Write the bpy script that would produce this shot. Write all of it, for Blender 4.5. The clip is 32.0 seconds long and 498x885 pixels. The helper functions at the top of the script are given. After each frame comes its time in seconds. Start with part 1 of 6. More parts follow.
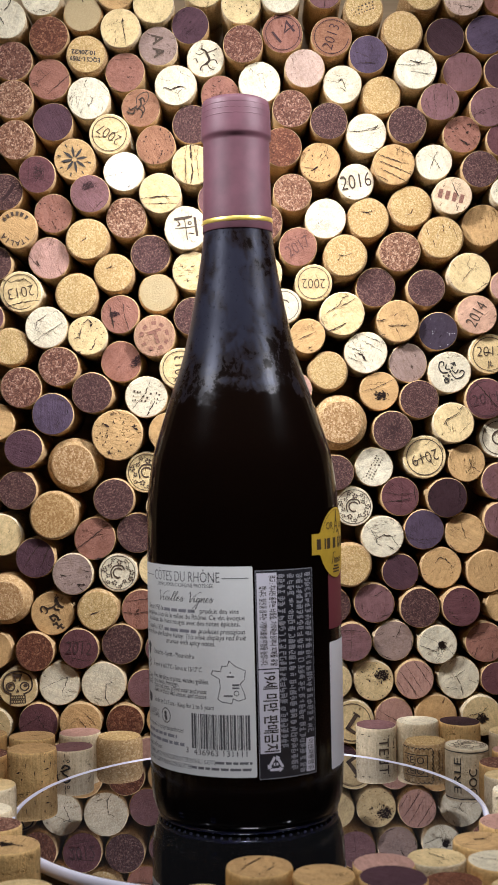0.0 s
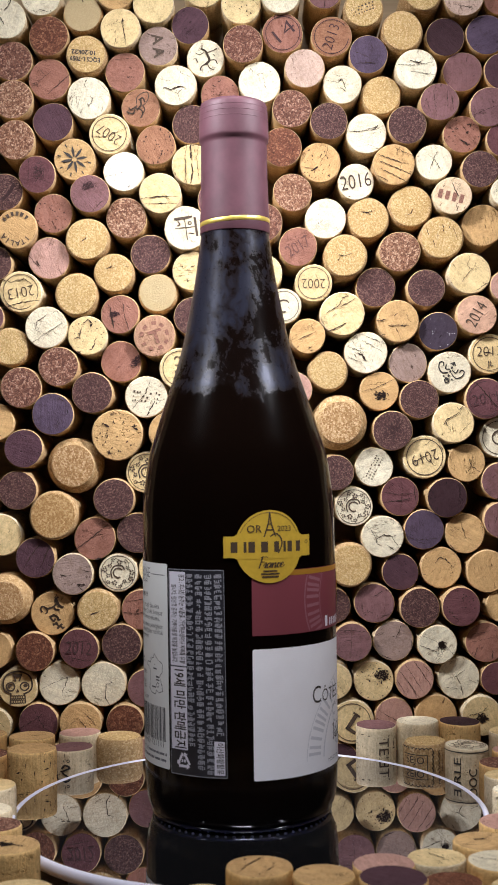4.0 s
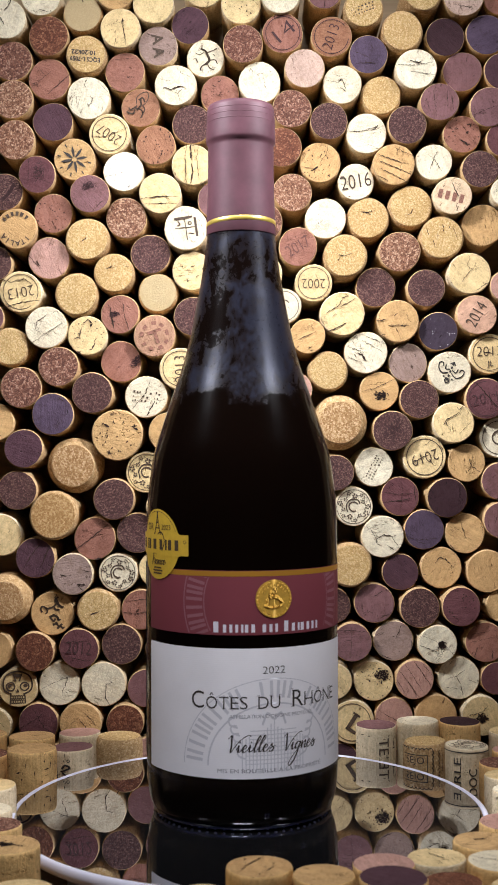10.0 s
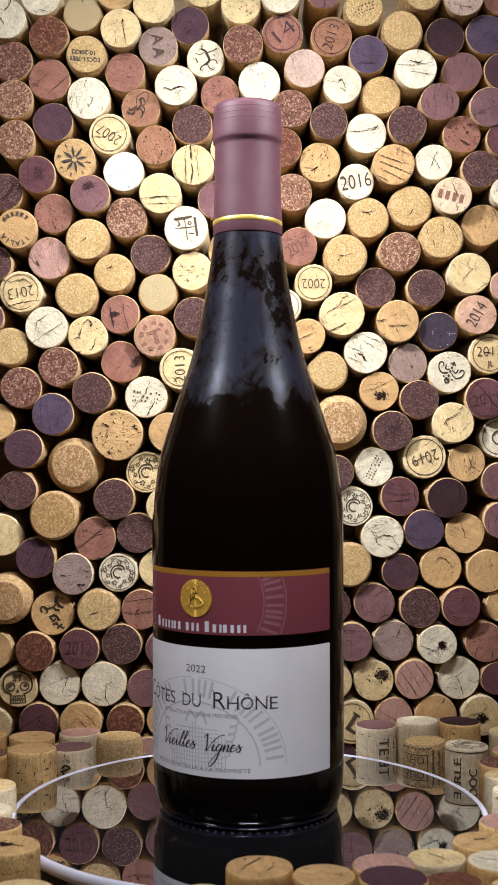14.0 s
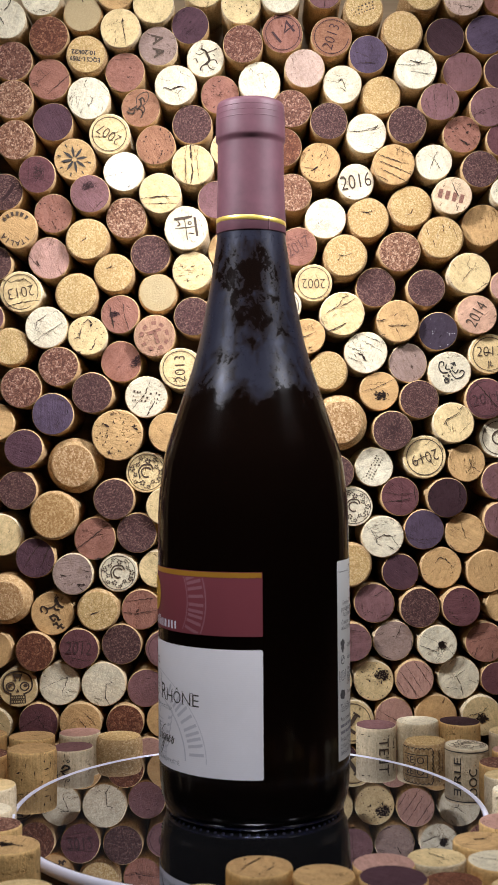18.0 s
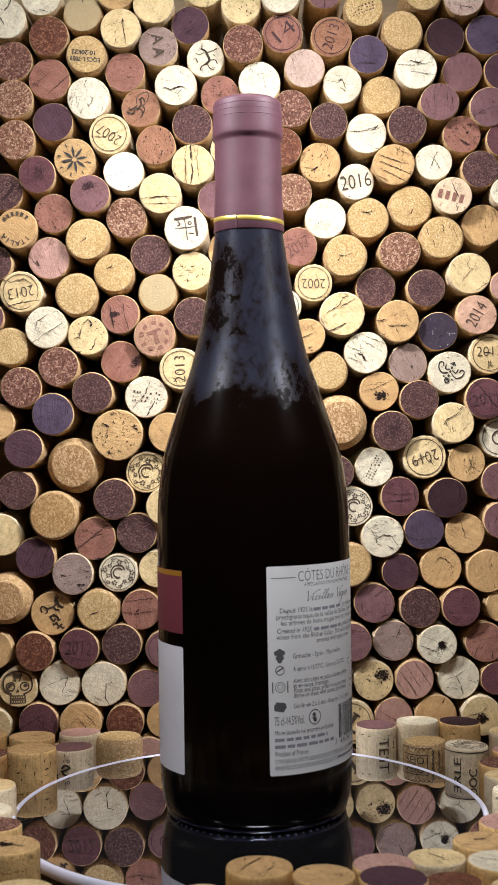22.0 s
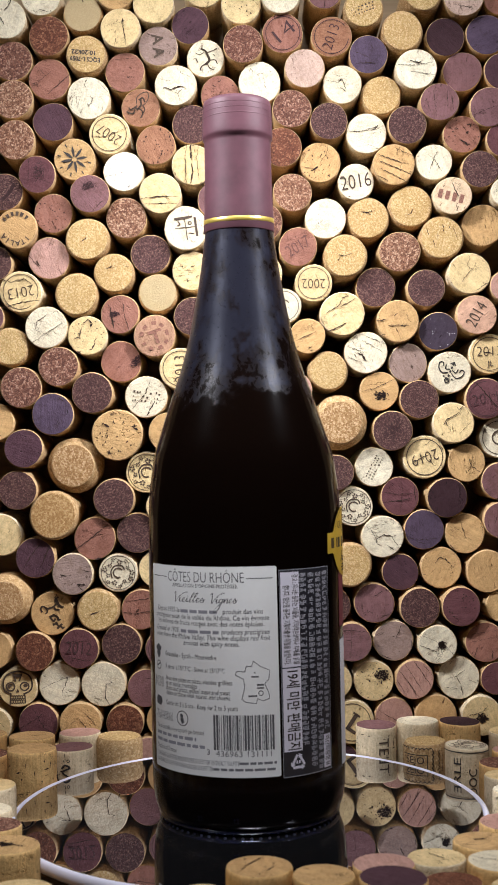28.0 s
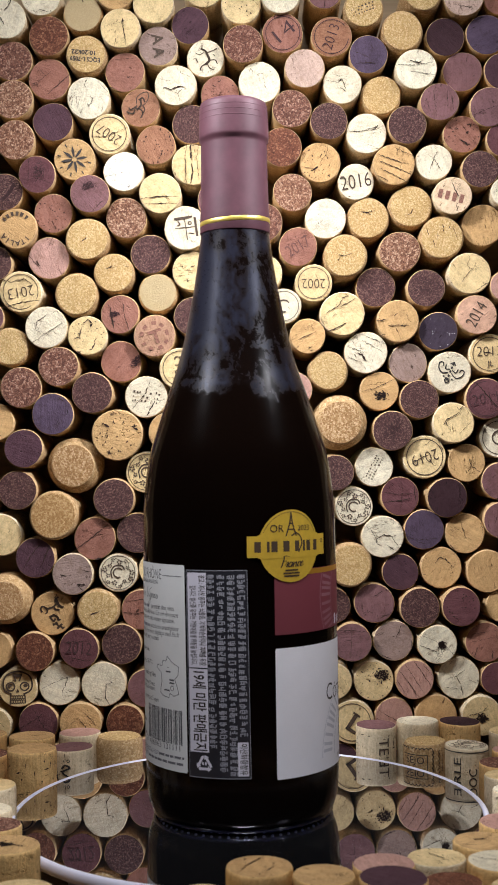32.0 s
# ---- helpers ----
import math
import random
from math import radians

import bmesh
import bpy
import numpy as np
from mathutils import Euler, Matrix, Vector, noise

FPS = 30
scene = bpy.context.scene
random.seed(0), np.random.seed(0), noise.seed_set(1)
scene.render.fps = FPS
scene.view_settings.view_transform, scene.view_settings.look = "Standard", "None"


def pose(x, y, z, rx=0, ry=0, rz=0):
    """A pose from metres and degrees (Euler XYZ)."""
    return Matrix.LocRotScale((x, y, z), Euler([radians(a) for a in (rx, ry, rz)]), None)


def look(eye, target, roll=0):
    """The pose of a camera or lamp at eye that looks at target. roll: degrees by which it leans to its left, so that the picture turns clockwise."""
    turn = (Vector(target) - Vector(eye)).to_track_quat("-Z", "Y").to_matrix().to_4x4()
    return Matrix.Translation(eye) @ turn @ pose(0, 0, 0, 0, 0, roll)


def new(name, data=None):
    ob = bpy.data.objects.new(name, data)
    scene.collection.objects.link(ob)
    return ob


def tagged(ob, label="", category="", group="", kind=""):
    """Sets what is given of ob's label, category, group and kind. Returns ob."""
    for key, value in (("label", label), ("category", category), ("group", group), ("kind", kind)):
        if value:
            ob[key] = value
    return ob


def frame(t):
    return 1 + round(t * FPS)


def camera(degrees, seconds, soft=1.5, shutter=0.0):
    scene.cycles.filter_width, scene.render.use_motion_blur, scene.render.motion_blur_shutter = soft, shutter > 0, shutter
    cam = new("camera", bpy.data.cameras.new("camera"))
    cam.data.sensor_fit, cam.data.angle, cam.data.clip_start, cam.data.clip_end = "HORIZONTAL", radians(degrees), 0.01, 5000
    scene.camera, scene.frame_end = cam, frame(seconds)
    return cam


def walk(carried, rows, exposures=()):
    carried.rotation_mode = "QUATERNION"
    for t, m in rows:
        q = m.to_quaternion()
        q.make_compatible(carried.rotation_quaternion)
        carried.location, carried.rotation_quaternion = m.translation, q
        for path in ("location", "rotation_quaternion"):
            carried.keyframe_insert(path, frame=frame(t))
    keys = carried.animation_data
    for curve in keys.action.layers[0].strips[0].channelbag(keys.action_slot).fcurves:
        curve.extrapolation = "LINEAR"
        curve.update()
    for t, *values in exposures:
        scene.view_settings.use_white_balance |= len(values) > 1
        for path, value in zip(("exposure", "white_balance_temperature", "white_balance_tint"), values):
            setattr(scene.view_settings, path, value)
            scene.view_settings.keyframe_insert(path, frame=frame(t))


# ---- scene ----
# Camera: a still tripod view, slightly raised, level with the bottle's label.
cam = camera(23.477, 32.0, soft=0.95)
EYE = (0.0, -0.53526, 0.15718)
VIEW = look(EYE, (0.0, EYE[1] + math.cos(0.00986), EYE[2] + math.sin(0.00986)), -0.585)
cam.data.dof.use_dof, cam.data.dof.focus_distance, cam.data.dof.aperture_fstop = True, 0.64, 45.0
walk(cam, [(0.0, VIEW), (32.0, VIEW)], exposures=[(0.0, 0.0), (28.8, 0.0), (30.0, -0.05), (32.0, -0.13)])

# Turntable: spin in degrees a second, the axis, and its small lean in its own frame.
AXIS = Vector((-0.00169, 0.0, 0.0))
SPIN = -12.4132
LEAN = Matrix.Rotation(-0.00871, 4, Vector((math.cos(1.1690), math.sin(1.1690), 0.0)))
BOTTLE_AT = Vector((0.00365 * math.cos(4.6203), 0.00365 * math.sin(4.6203), 0.0))


def turned(t, offset=Vector((0, 0, 0))):
    return Matrix.Translation(AXIS) @ Matrix.Rotation(radians(SPIN * t), 4, "Z") @ LEAN @ Matrix.Translation(offset)


# ---- light ----
world = bpy.data.worlds.new("room_air")
scene.world = world
world.use_nodes = True
world.node_tree.nodes["Background"].inputs[0].default_value = (0.9, 0.93, 1.0, 1)
world.node_tree.nodes["Background"].inputs[1].default_value = 0.19


def panel_lamp(name, eye, target, sx, sy, watts, colour, spread=180):
    data = bpy.data.lights.new(name, "AREA")
    data.shape, data.size, data.size_y, data.energy, data.color = "RECTANGLE", sx, sy, watts, colour
    data.spread = radians(spread)
    lamp = new(name, data)
    lamp.matrix_world = look(eye, target)
    return lamp


COOL = (0.94, 0.95, 1.02)
for side in (-1, 1):
    panel_lamp("raised_led_panel", (side * 0.415, -0.20, 0.62), (0.0, 0.001, 0.30), 0.08, 0.08, 0.583, COOL, 39)
panel_lamp("overhead_led_panel", (0.0, -0.311, 0.95), (0.0, -0.117, 0.298), 0.26, 0.10, 1.334, COOL, 81)


# ---- materials ----
def nodes_of(name):
    m = bpy.data.materials.new(name)
    m.use_nodes = True
    t = m.node_tree
    return m, t, t.nodes["Principled BSDF"]


def mk(t, kind, links=(), **props):
    n = t.nodes.new(kind)
    for k, v in props.items():
        if k == "blend":
            n.blend_type = v
        elif k == "op":
            n.operation = v
        elif k == "feature":
            n.feature = v
        elif k == "data":
            n.data_type = v
        elif k == "rot":
            n.rotation_type = v
    for socket, value in links:
        if isinstance(value, bpy.types.NodeSocket):
            t.links.new(value, n.inputs[socket])
        else:
            n.inputs[socket].default_value = value
    return n


def mix(t, fac, a, b, blend="MIX"):
    n = t.nodes.new("ShaderNodeMix")
    n.data_type, n.blend_type = "RGBA", blend
    for i, v in ((0, fac), (6, a), (7, b)):
        if isinstance(v, bpy.types.NodeSocket):
            t.links.new(v, n.inputs[i])
        else:
            n.inputs[i].default_value = v if i == 0 else (*v[:3], 1)
    return n.outputs[2]


def math_(t, op, a, b=0.0, c=None):
    n = mk(t, "ShaderNodeMath", [(0, a), (1, b)], op=op)
    if c is not None:
        n.inputs[2].default_value = c
    return n.outputs[0]


def remap(t, v, lo, hi, a=0.0, b=1.0):
    n = mk(t, "ShaderNodeMapRange", [(0, v), (1, lo), (2, hi), (3, a), (4, b)])
    return n.outputs[0]


def local_coords(t, spin=True):
    """Object coordinates, shifted and turned by the object's own random number."""
    co = t.nodes.new("ShaderNodeTexCoord")
    info = t.nodes.new("ShaderNodeObjectInfo")
    shift = mk(t, "ShaderNodeVectorMath", [(0, co.outputs["Object"]), (1, (0, 0, 0))], op="ADD")
    k = math_(t, "MULTIPLY", info.outputs["Random"], 3.7)
    comb = mk(t, "ShaderNodeCombineXYZ", [(2, k)])
    if spin:
        rot = mk(t, "ShaderNodeVectorRotate", [(0, co.outputs["Object"]), (3, math_(t, "MULTIPLY", info.outputs["Random"], 40.0))], rot="Z_AXIS")
        t.links.new(rot.outputs[0], shift.inputs[0])
    t.links.new(comb.outputs[0], shift.inputs[1])
    return shift.outputs[0], info.outputs["Random"]


def scaled(t, v, s):
    return mk(t, "ShaderNodeVectorMath", [(0, v), (1, s)], op="MULTIPLY").outputs[0]


def noise_(t, v, scale, detail=4.0, rough=0.6):
    return mk(t, "ShaderNodeTexNoise", [("Vector", v), ("Scale", scale), ("Detail", detail), ("Roughness", rough)]).outputs["Fac"]


def bumped(t, p, height, strength, distance):
    b = mk(t, "ShaderNodeBump", [("Height", height), ("Strength", strength), ("Distance", distance)])
    t.links.new(b.outputs[0], p.inputs["Normal"])


def natural_cork(name, base, stain=0.25, cracks=1.0, rough=0.85, saw=0.5, side=False):
    """Solid cork: saw marks, growth lines, lenticels, fine pores and a few wandering cracks."""
    m, t, p = nodes_of(name)
    v, rnd = local_coords(t)
    broad = noise_(t, v, 95, 3)
    fine = noise_(t, v, 1100, 4, 0.75)
    mid = noise_(t, v, 330, 3, 0.7)
    bow = mk(t, "ShaderNodeVectorMath", [(0, v), (1, scaled(t, mk(t, "ShaderNodeTexNoise", [("Vector", v), ("Scale", 60.0)]).outputs["Color"], (0.004, 0.004, 0.004)))], op="ADD").outputs[0]
    lines = noise_(t, scaled(t, bow, (700, 700, 45) if side else (60, 520, 90)), 1.0, 3)
    teeth = noise_(t, scaled(t, bow, (1300, 1300, 70) if side else (110, 1500, 110)), 1.0, 2, 0.6)
    light = [min(1, c * 1.22 + 0.01) for c in base]
    dark = [c * 0.66 for c in base]
    col = mix(t, remap(t, broad, 0.3, 0.7), dark, light)
    col = mix(t, remap(t, lines, 0.42, 0.62, 0.0, 0.36), col, [c * 0.5 for c in base])
    col = mix(t, remap(t, teeth, 0.42, 0.64, 0.0, saw), col, [base[0] * 0.60, base[1] * 0.54, base[2] * 0.50])
    col = mix(t, remap(t, fine, 0.35, 0.65, 0.0, 0.55), col, [min(1, c * 1.42) for c in base])
    col = mix(t, remap(t, mid, 0.52, 0.68, 0.0, 0.55), col, [base[0] * 0.62, base[1] * 0.55, base[2] * 0.48])
    col = mix(t, remap(t, rnd, 0.0, 1.0, 0.0, stain), col, [base[0] * 0.8, base[1] * 0.66, base[2] * 0.55])
    lent = noise_(t, scaled(t, v, (330, 330, 420) if side else (190, 560, 190)), 1.0, 2)
    pits = remap(t, lent, 0.70 - 0.02 * cracks, 0.76 - 0.02 * cracks)
    bend = noise_(t, scaled(t, v, (45, 110, 45)), 1.0, 4, 0.65)
    line = remap(t, math_(t, "ABSOLUTE", math_(t, "SUBTRACT", bend, 0.5)), 0.0, 0.009, 1.0, 0.0)
    where = remap(t, noise_(t, v, 70, 1), 0.56, 0.62)
    crack = math_(t, "MULTIPLY", math_(t, "MULTIPLY", line, where), cracks)
    gap = math_(t, "MAXIMUM", pits, crack)
    col = mix(t, math_(t, "MULTIPLY", gap, 0.8), col, [base[0] * 0.20, base[1] * 0.15, base[2] * 0.12])
    t.links.new(col, p.inputs["Base Color"])
    p.inputs["Roughness"].default_value = rough
    p.inputs["Specular IOR Level"].default_value = 0.25
    h = math_(t, "SUBTRACT", math_(t, "ADD", math_(t, "MULTIPLY", fine, 0.4), math_(t, "SUBTRACT", math_(t, "MULTIPLY", broad, 0.6), math_(t, "MULTIPLY", mid, 0.8))), math_(t, "ADD", gap, math_(t, "MULTIPLY", teeth, saw)))
    bumped(t, p, h, 0.6, 0.0008)
    return m


def granular_cork(name, dark, mid, light, scale=560, rough=0.8, seams=0.2, speck=0.5):
    """Agglomerated cork: pressed granules of two sizes, each with its own shade, in a darker binder."""
    m, t, p = nodes_of(name)
    v, rnd = local_coords(t)
    wob = mk(t, "ShaderNodeTexNoise", [("Vector", v), ("Scale", 1500.0), ("Detail", 2.0)])
    v2 = mk(t, "ShaderNodeVectorMath", [(0, v), (1, scaled(t, wob.outputs["Color"], (0.00045, 0.00045, 0.00045)))], op="ADD").outputs[0]
    cell = mk(t, "ShaderNodeTexVoronoi", [("Vector", v2), ("Scale", scale)])
    edge = mk(t, "ShaderNodeTexVoronoi", [("Vector", v2), ("Scale", scale)], feature="DISTANCE_TO_EDGE")
    sep = mk(t, "ShaderNodeSeparateColor", [(0, cell.outputs["Color"])])
    small = mk(t, "ShaderNodeTexVoronoi", [("Vector", v2), ("Scale", scale * 2.3)])
    sep2 = mk(t, "ShaderNodeSeparateColor", [(0, small.outputs["Color"])])
    fine = noise_(t, v, 3200, 2, 0.7)
    tone = math_(t, "ADD", math_(t, "MULTIPLY", sep.outputs[0], 0.52), math_(t, "ADD", math_(t, "MULTIPLY", sep2.outputs[0], 0.30), math_(t, "MULTIPLY", fine, 0.18)))
    tone = math_(t, "ADD", math_(t, "MULTIPLY", math_(t, "SUBTRACT", tone, 0.5), speck / 0.75), 0.5)
    col = mix(t, remap(t, tone, 0.22, 0.52), dark, mid)
    col = mix(t, remap(t, tone, 0.56, 0.84), col, light)
    broad = noise_(t, v, 110, 2)
    col = mix(t, remap(t, broad, 0.35, 0.7, 0.0, 0.25), col, [c * 0.75 for c in mid])
    col = mix(t, remap(t, rnd, 0.0, 1.0, 0.0, 0.22), col, [mid[0] * 0.75, mid[1] * 0.62, mid[2] * 0.55])
    seam = remap(t, edge.outputs["Distance"], 0.0, 0.12, 1.0, 0.0)
    col = mix(t, math_(t, "MULTIPLY", seam, seams), col, [c * 0.6 for c in dark])
    t.links.new(col, p.inputs["Base Color"])
    p.inputs["Roughness"].default_value = rough
    p.inputs["Specular IOR Level"].default_value = 0.3
    h = math_(t, "SUBTRACT", math_(t, "ADD", math_(t, "MULTIPLY", sep.outputs[2], 0.6), fine), math_(t, "MULTIPLY", seam, seams))
    bumped(t, p, h, 0.25 if speck > 0.85 else 0.6, 0.0004)
    return m


def plain(name, colour, rough=0.6, metal=0.0, grain=0.0, scale=300, spec=0.5):
    m, t, p = nodes_of(name)
    co = t.nodes.new("ShaderNodeTexCoord")
    n = noise_(t, co.outputs["Object"], scale, 4, 0.65)
    col = mix(t, remap(t, n, 0.3, 0.7, 0.0, 1.0), [c * (1 - grain) for c in colour], [min(1, c * (1 + grain)) for c in colour])
    t.links.new(col, p.inputs["Base Color"])
    p.inputs["Roughness"].default_value = rough
    p.inputs["Metallic"].default_value = metal
    p.inputs["Specular IOR Level"].default_value = spec
    return m


KIND = {
    "W": ((0.80, 0.74, 0.60), "smooth white"), "V": ((0.64, 0.59, 0.45), "smooth ivory"), "P": ((0.70, 0.53, 0.35), "peach-cream"), "q": ((0.56, 0.335, 0.225), "salmon"), "O": ((0.43, 0.245, 0.155), "dull orange-brown"), "B": ((0.046, 0.031, 0.047), "dark blue-violet"), "w": ((0.75, 0.66, 0.48), "pale cream"), "y": ((0.70, 0.53, 0.27), "yellow-cream"),
    "t": ((0.55, 0.345, 0.15), "tan"), "r": ((0.29, 0.13, 0.092), "red-brown wine-stained"), "o": ((0.31, 0.15, 0.085), "orange-brown"),
    "m": ((0.185, 0.090, 0.092), "mauve wine-stained"), "n": ((0.47, 0.27, 0.215), "pinkish wine-stained"), "M": ((0.30, 0.21, 0.175), "grey-mauve"), "N": ((0.52, 0.37, 0.295), "pale rose"),
    "p": ((0.13, 0.05, 0.055), "purple wine-stained"), "d": ((0.075, 0.033, 0.044), "dark purple wine-stained"),
    "D": ((0.038, 0.014, 0.018), "almost black wine-stained"), "b": ((0.080, 0.053, 0.086), "blue-violet wine-stained")}
GRAIN = {
    "k": ((0.42, 0.25, 0.085), (0.65, 0.44, 0.185), (0.86, 0.66, 0.38), 1500, "yellow-tan agglomerated", 0.35),
    "s": ((0.42, 0.31, 0.155), (0.52, 0.40, 0.215), (0.62, 0.50, 0.30), 1700, "fine pale agglomerated", 0.15),
    "c": ((0.27, 0.135, 0.048), (0.46, 0.275, 0.12), (0.70, 0.49, 0.28), 1500, "large tan agglomerated", 0.35),
    "a": ((0.075, 0.026, 0.017), (0.235, 0.098, 0.062), (0.56, 0.34, 0.24), 900, "reddish granular agglomerated", 0.7),
    "A": ((0.085, 0.026, 0.013), (0.20, 0.068, 0.034), (0.42, 0.20, 0.11), 900, "rust-red granular agglomerated", 0.7),
    "e": ((0.12, 0.045, 0.024), (0.34, 0.165, 0.095), (0.66, 0.43, 0.285), 950, "pale reddish granular agglomerated", 0.7),
    "C": ((0.30, 0.155, 0.052), (0.48, 0.29, 0.115), (0.66, 0.45, 0.22), 1250, "orange-tan agglomerated", 0.35),
    "g": ((0.045, 0.018, 0.018), (0.105, 0.044, 0.040), (0.28, 0.16, 0.125), 1500, "dark purple granular agglomerated", 0.6)}
END = {k: natural_cork("cork_end_" + v[1].replace(" ", "_"), v[0], cracks=0.35 if k in "WV" else 1.0, saw=0.12 if k in "WV" else 0.18 if k in "wyP" else 0.28 if k == "t" else 0.36) for k, v in KIND.items()}
END.update({k: granular_cork("cork_end_" + v[4].replace(" ", "_"), v[0], v[1], v[2], v[3], seams=v[5], speck={"s": 0.4, "a": 0.72, "A": 0.72, "e": 0.85, "g": 0.8, "k": 0.75}.get(k, 0.95)) for k, v in GRAIN.items()})
# sides of the wall corks are lightened in place of light bounced into the gaps
SIDE_TAN = natural_cork("cork_side_tan", (0.55, 0.375, 0.19), side=True)
# golden tan of the standing corks, painted brighter to stand in for stronger light
SIDE_GOLD_LIT = natural_cork("cork_side_golden_lit", (0.78, 0.49, 0.20), side=True)
SIDE_CREAM = natural_cork("cork_side_cream", (0.72, 0.60, 0.40), side=True)
SIDE_PALE = natural_cork("cork_side_pale", (0.70, 0.58, 0.38), side=True)
SIDE_GRAIN = granular_cork("cork_side_granular", (0.33, 0.195, 0.08), (0.53, 0.345, 0.16), (0.72, 0.54, 0.31), 900, seams=0.4, speck=0.7)
INK = plain("black_ink", (0.035, 0.028, 0.024), 0.7, grain=0.4, scale=900)
FADED = plain("faded_brown_ink", (0.075, 0.046, 0.028), 0.8, grain=0.4, scale=900)
DULL = plain("dull_wine_ink", (0.14, 0.055, 0.042), 0.8, grain=0.4, scale=900)
RUST = plain("faded_rust_ink", (0.24, 0.105, 0.07), 0.8, grain=0.4, scale=900)
STAMP = plain("dark_wine_ink", (0.055, 0.02, 0.02), 0.8, grain=0.4, scale=900)
HOLLOW = plain("cork_cavity", (0.030, 0.014, 0.008), 0.95, grain=0.5, scale=900)
SPECK = plain("white_crystal", (0.8, 0.78, 0.8), 0.3)


def bottle_glass():
    """Dark glass; a thin dried film on the neck and shoulder scatters the light, wiped through in patches and streaks."""
    m, t, p = nodes_of("dark_bottle_glass")
    co = t.nodes.new("ShaderNodeTexCoord")
    sep = mk(t, "ShaderNodeSeparateXYZ", [(0, co.outputs["Object"])])
    bend = mk(t, "ShaderNodeVectorMath", [(0, co.outputs["Object"]), (1, scaled(t, mk(t, "ShaderNodeTexNoise", [("Vector", co.outputs["Object"]), ("Scale", 55.0), ("Detail", 2.0)]).outputs["Color"], (0.010, 0.010, 0.014)))], op="ADD").outputs[0]
    warp = noise_(t, scaled(t, bend, (1, 1, 0.6)), 36, 5, 0.6)
    # the shoulder highlights' lower limit, painted in as the film's ragged edge
    edge = math_(t, "ADD", sep.outputs[2], math_(t, "MULTIPLY", noise_(t, co.outputs["Object"], 75, 5), 0.034))
    high = remap(t, edge, 0.1975, 0.2040)
    wisp = noise_(t, scaled(t, bend, (1, 1, 0.7)), 210, 5, 0.72)
    film = math_(t, "ADD", math_(t, "MULTIPLY", warp, 0.62), math_(t, "MULTIPLY", wisp, 0.38))
    thin = remap(t, film, 0.445, 0.535)
    mist = math_(t, "MULTIPLY", math_(t, "ADD", math_(t, "MULTIPLY", thin, 0.95), 0.05), high)
    fine = noise_(t, co.outputs["Object"], 700, 3)
    rough = math_(t, "ADD", math_(t, "MULTIPLY", remap(t, mist, 0.0, 0.3), remap(t, fine, 0.3, 0.7, 0.13, 0.23)), 0.13)
    t.links.new(rough, p.inputs["Roughness"])
    t.links.new(mix(t, mist, (0.012, 0.006, 0.004), (0.012, 0.012, 0.019)), p.inputs["Base Color"])
    t.links.new(mix(t, mist, (1, 1, 1), (0.74, 0.78, 0.96)), p.inputs["Specular Tint"])
    t.links.new(math_(t, "SUBTRACT", 0.80, math_(t, "MULTIPLY", mist, 0.60)), p.inputs["Transmission Weight"])
    p.inputs["IOR"].default_value = 1.24
    t.links.new(remap(t, mist, 0.0, 1.0, 0.05, 0.66), p.inputs["Specular IOR Level"])
    wave = noise_(t, scaled(t, co.outputs["Object"], (1, 1, 0.4)), 60, 2)
    bumped(t, p, math_(t, "ADD", wave, math_(t, "MULTIPLY", math_(t, "MULTIPLY", mist, fine), 0.3)), 0.10, 0.001)
    return m


def paper(name, colour, ribs=0.0):
    m, t, p = nodes_of(name)
    co = t.nodes.new("ShaderNodeTexCoord")
    n = noise_(t, co.outputs["Object"], 900, 4, 0.7)
    b = noise_(t, co.outputs["Object"], 60, 3)
    col = mix(t, remap(t, b, 0.3, 0.7), [c * 0.95 for c in colour], colour)
    col = mix(t, remap(t, n, 0.3, 0.7, 0.0, 0.12), col, [c * 0.8 for c in colour])
    h = n
    if ribs:
        sep = mk(t, "ShaderNodeSeparateXYZ", [(0, co.outputs["Object"])])
        wob = math_(t, "MULTIPLY", noise_(t, co.outputs["Object"], 25, 2), 0.0022)
        s = math_(t, "SINE", math_(t, "MULTIPLY", math_(t, "ADD", sep.outputs[2], wob), 6.2832 / 0.00088))
        h = math_(t, "ADD", math_(t, "MULTIPLY", n, 0.3), s)
        col = mix(t, remap(t, s, -1.0, 1.0, 0.0, 0.025 * ribs), col, [c * 0.7 for c in colour])
    t.links.new(col, p.inputs["Base Color"])
    p.inputs["Roughness"].default_value = 0.62
    bumped(t, p, h, 0.038 * ribs if ribs else 0.12, 0.0003)
    return m


GLASS = bottle_glass()
WINE = plain("red_wine", (0.030, 0.012, 0.008), 0.4)
FOIL = plain("mauve_capsule_foil", (0.072, 0.027, 0.036), 0.55, metal=0.1, grain=0.22, scale=90, spec=0.28)
GOLD = plain("gold_foil", (0.62, 0.46, 0.10), 0.34, metal=0.75, grain=0.12, scale=500)
COIN = plain("old_gold_foil", (0.52, 0.30, 0.035), 0.68, metal=0.1, grain=0.2, scale=700)
MEDAL = plain("yellow_gold_sticker", (0.60, 0.385, 0.04), 0.45, metal=0.2, grain=0.08, scale=500)
WHITE_PAPER = paper("white_laid_paper", (0.90, 0.89, 0.925), ribs=1.0)
BACK_PAPER = paper("pale_grey_paper", (0.74, 0.745, 0.725))
MAROON = paper("maroon_printed_paper", (0.178, 0.031, 0.043), ribs=0.3)
ORANGE = plain("orange_gold_line", (0.50, 0.24, 0.03), 0.4, metal=0.4)
BLACK_FILM = plain("black_sticker_film", (0.018, 0.018, 0.024), 0.35, grain=0.2)
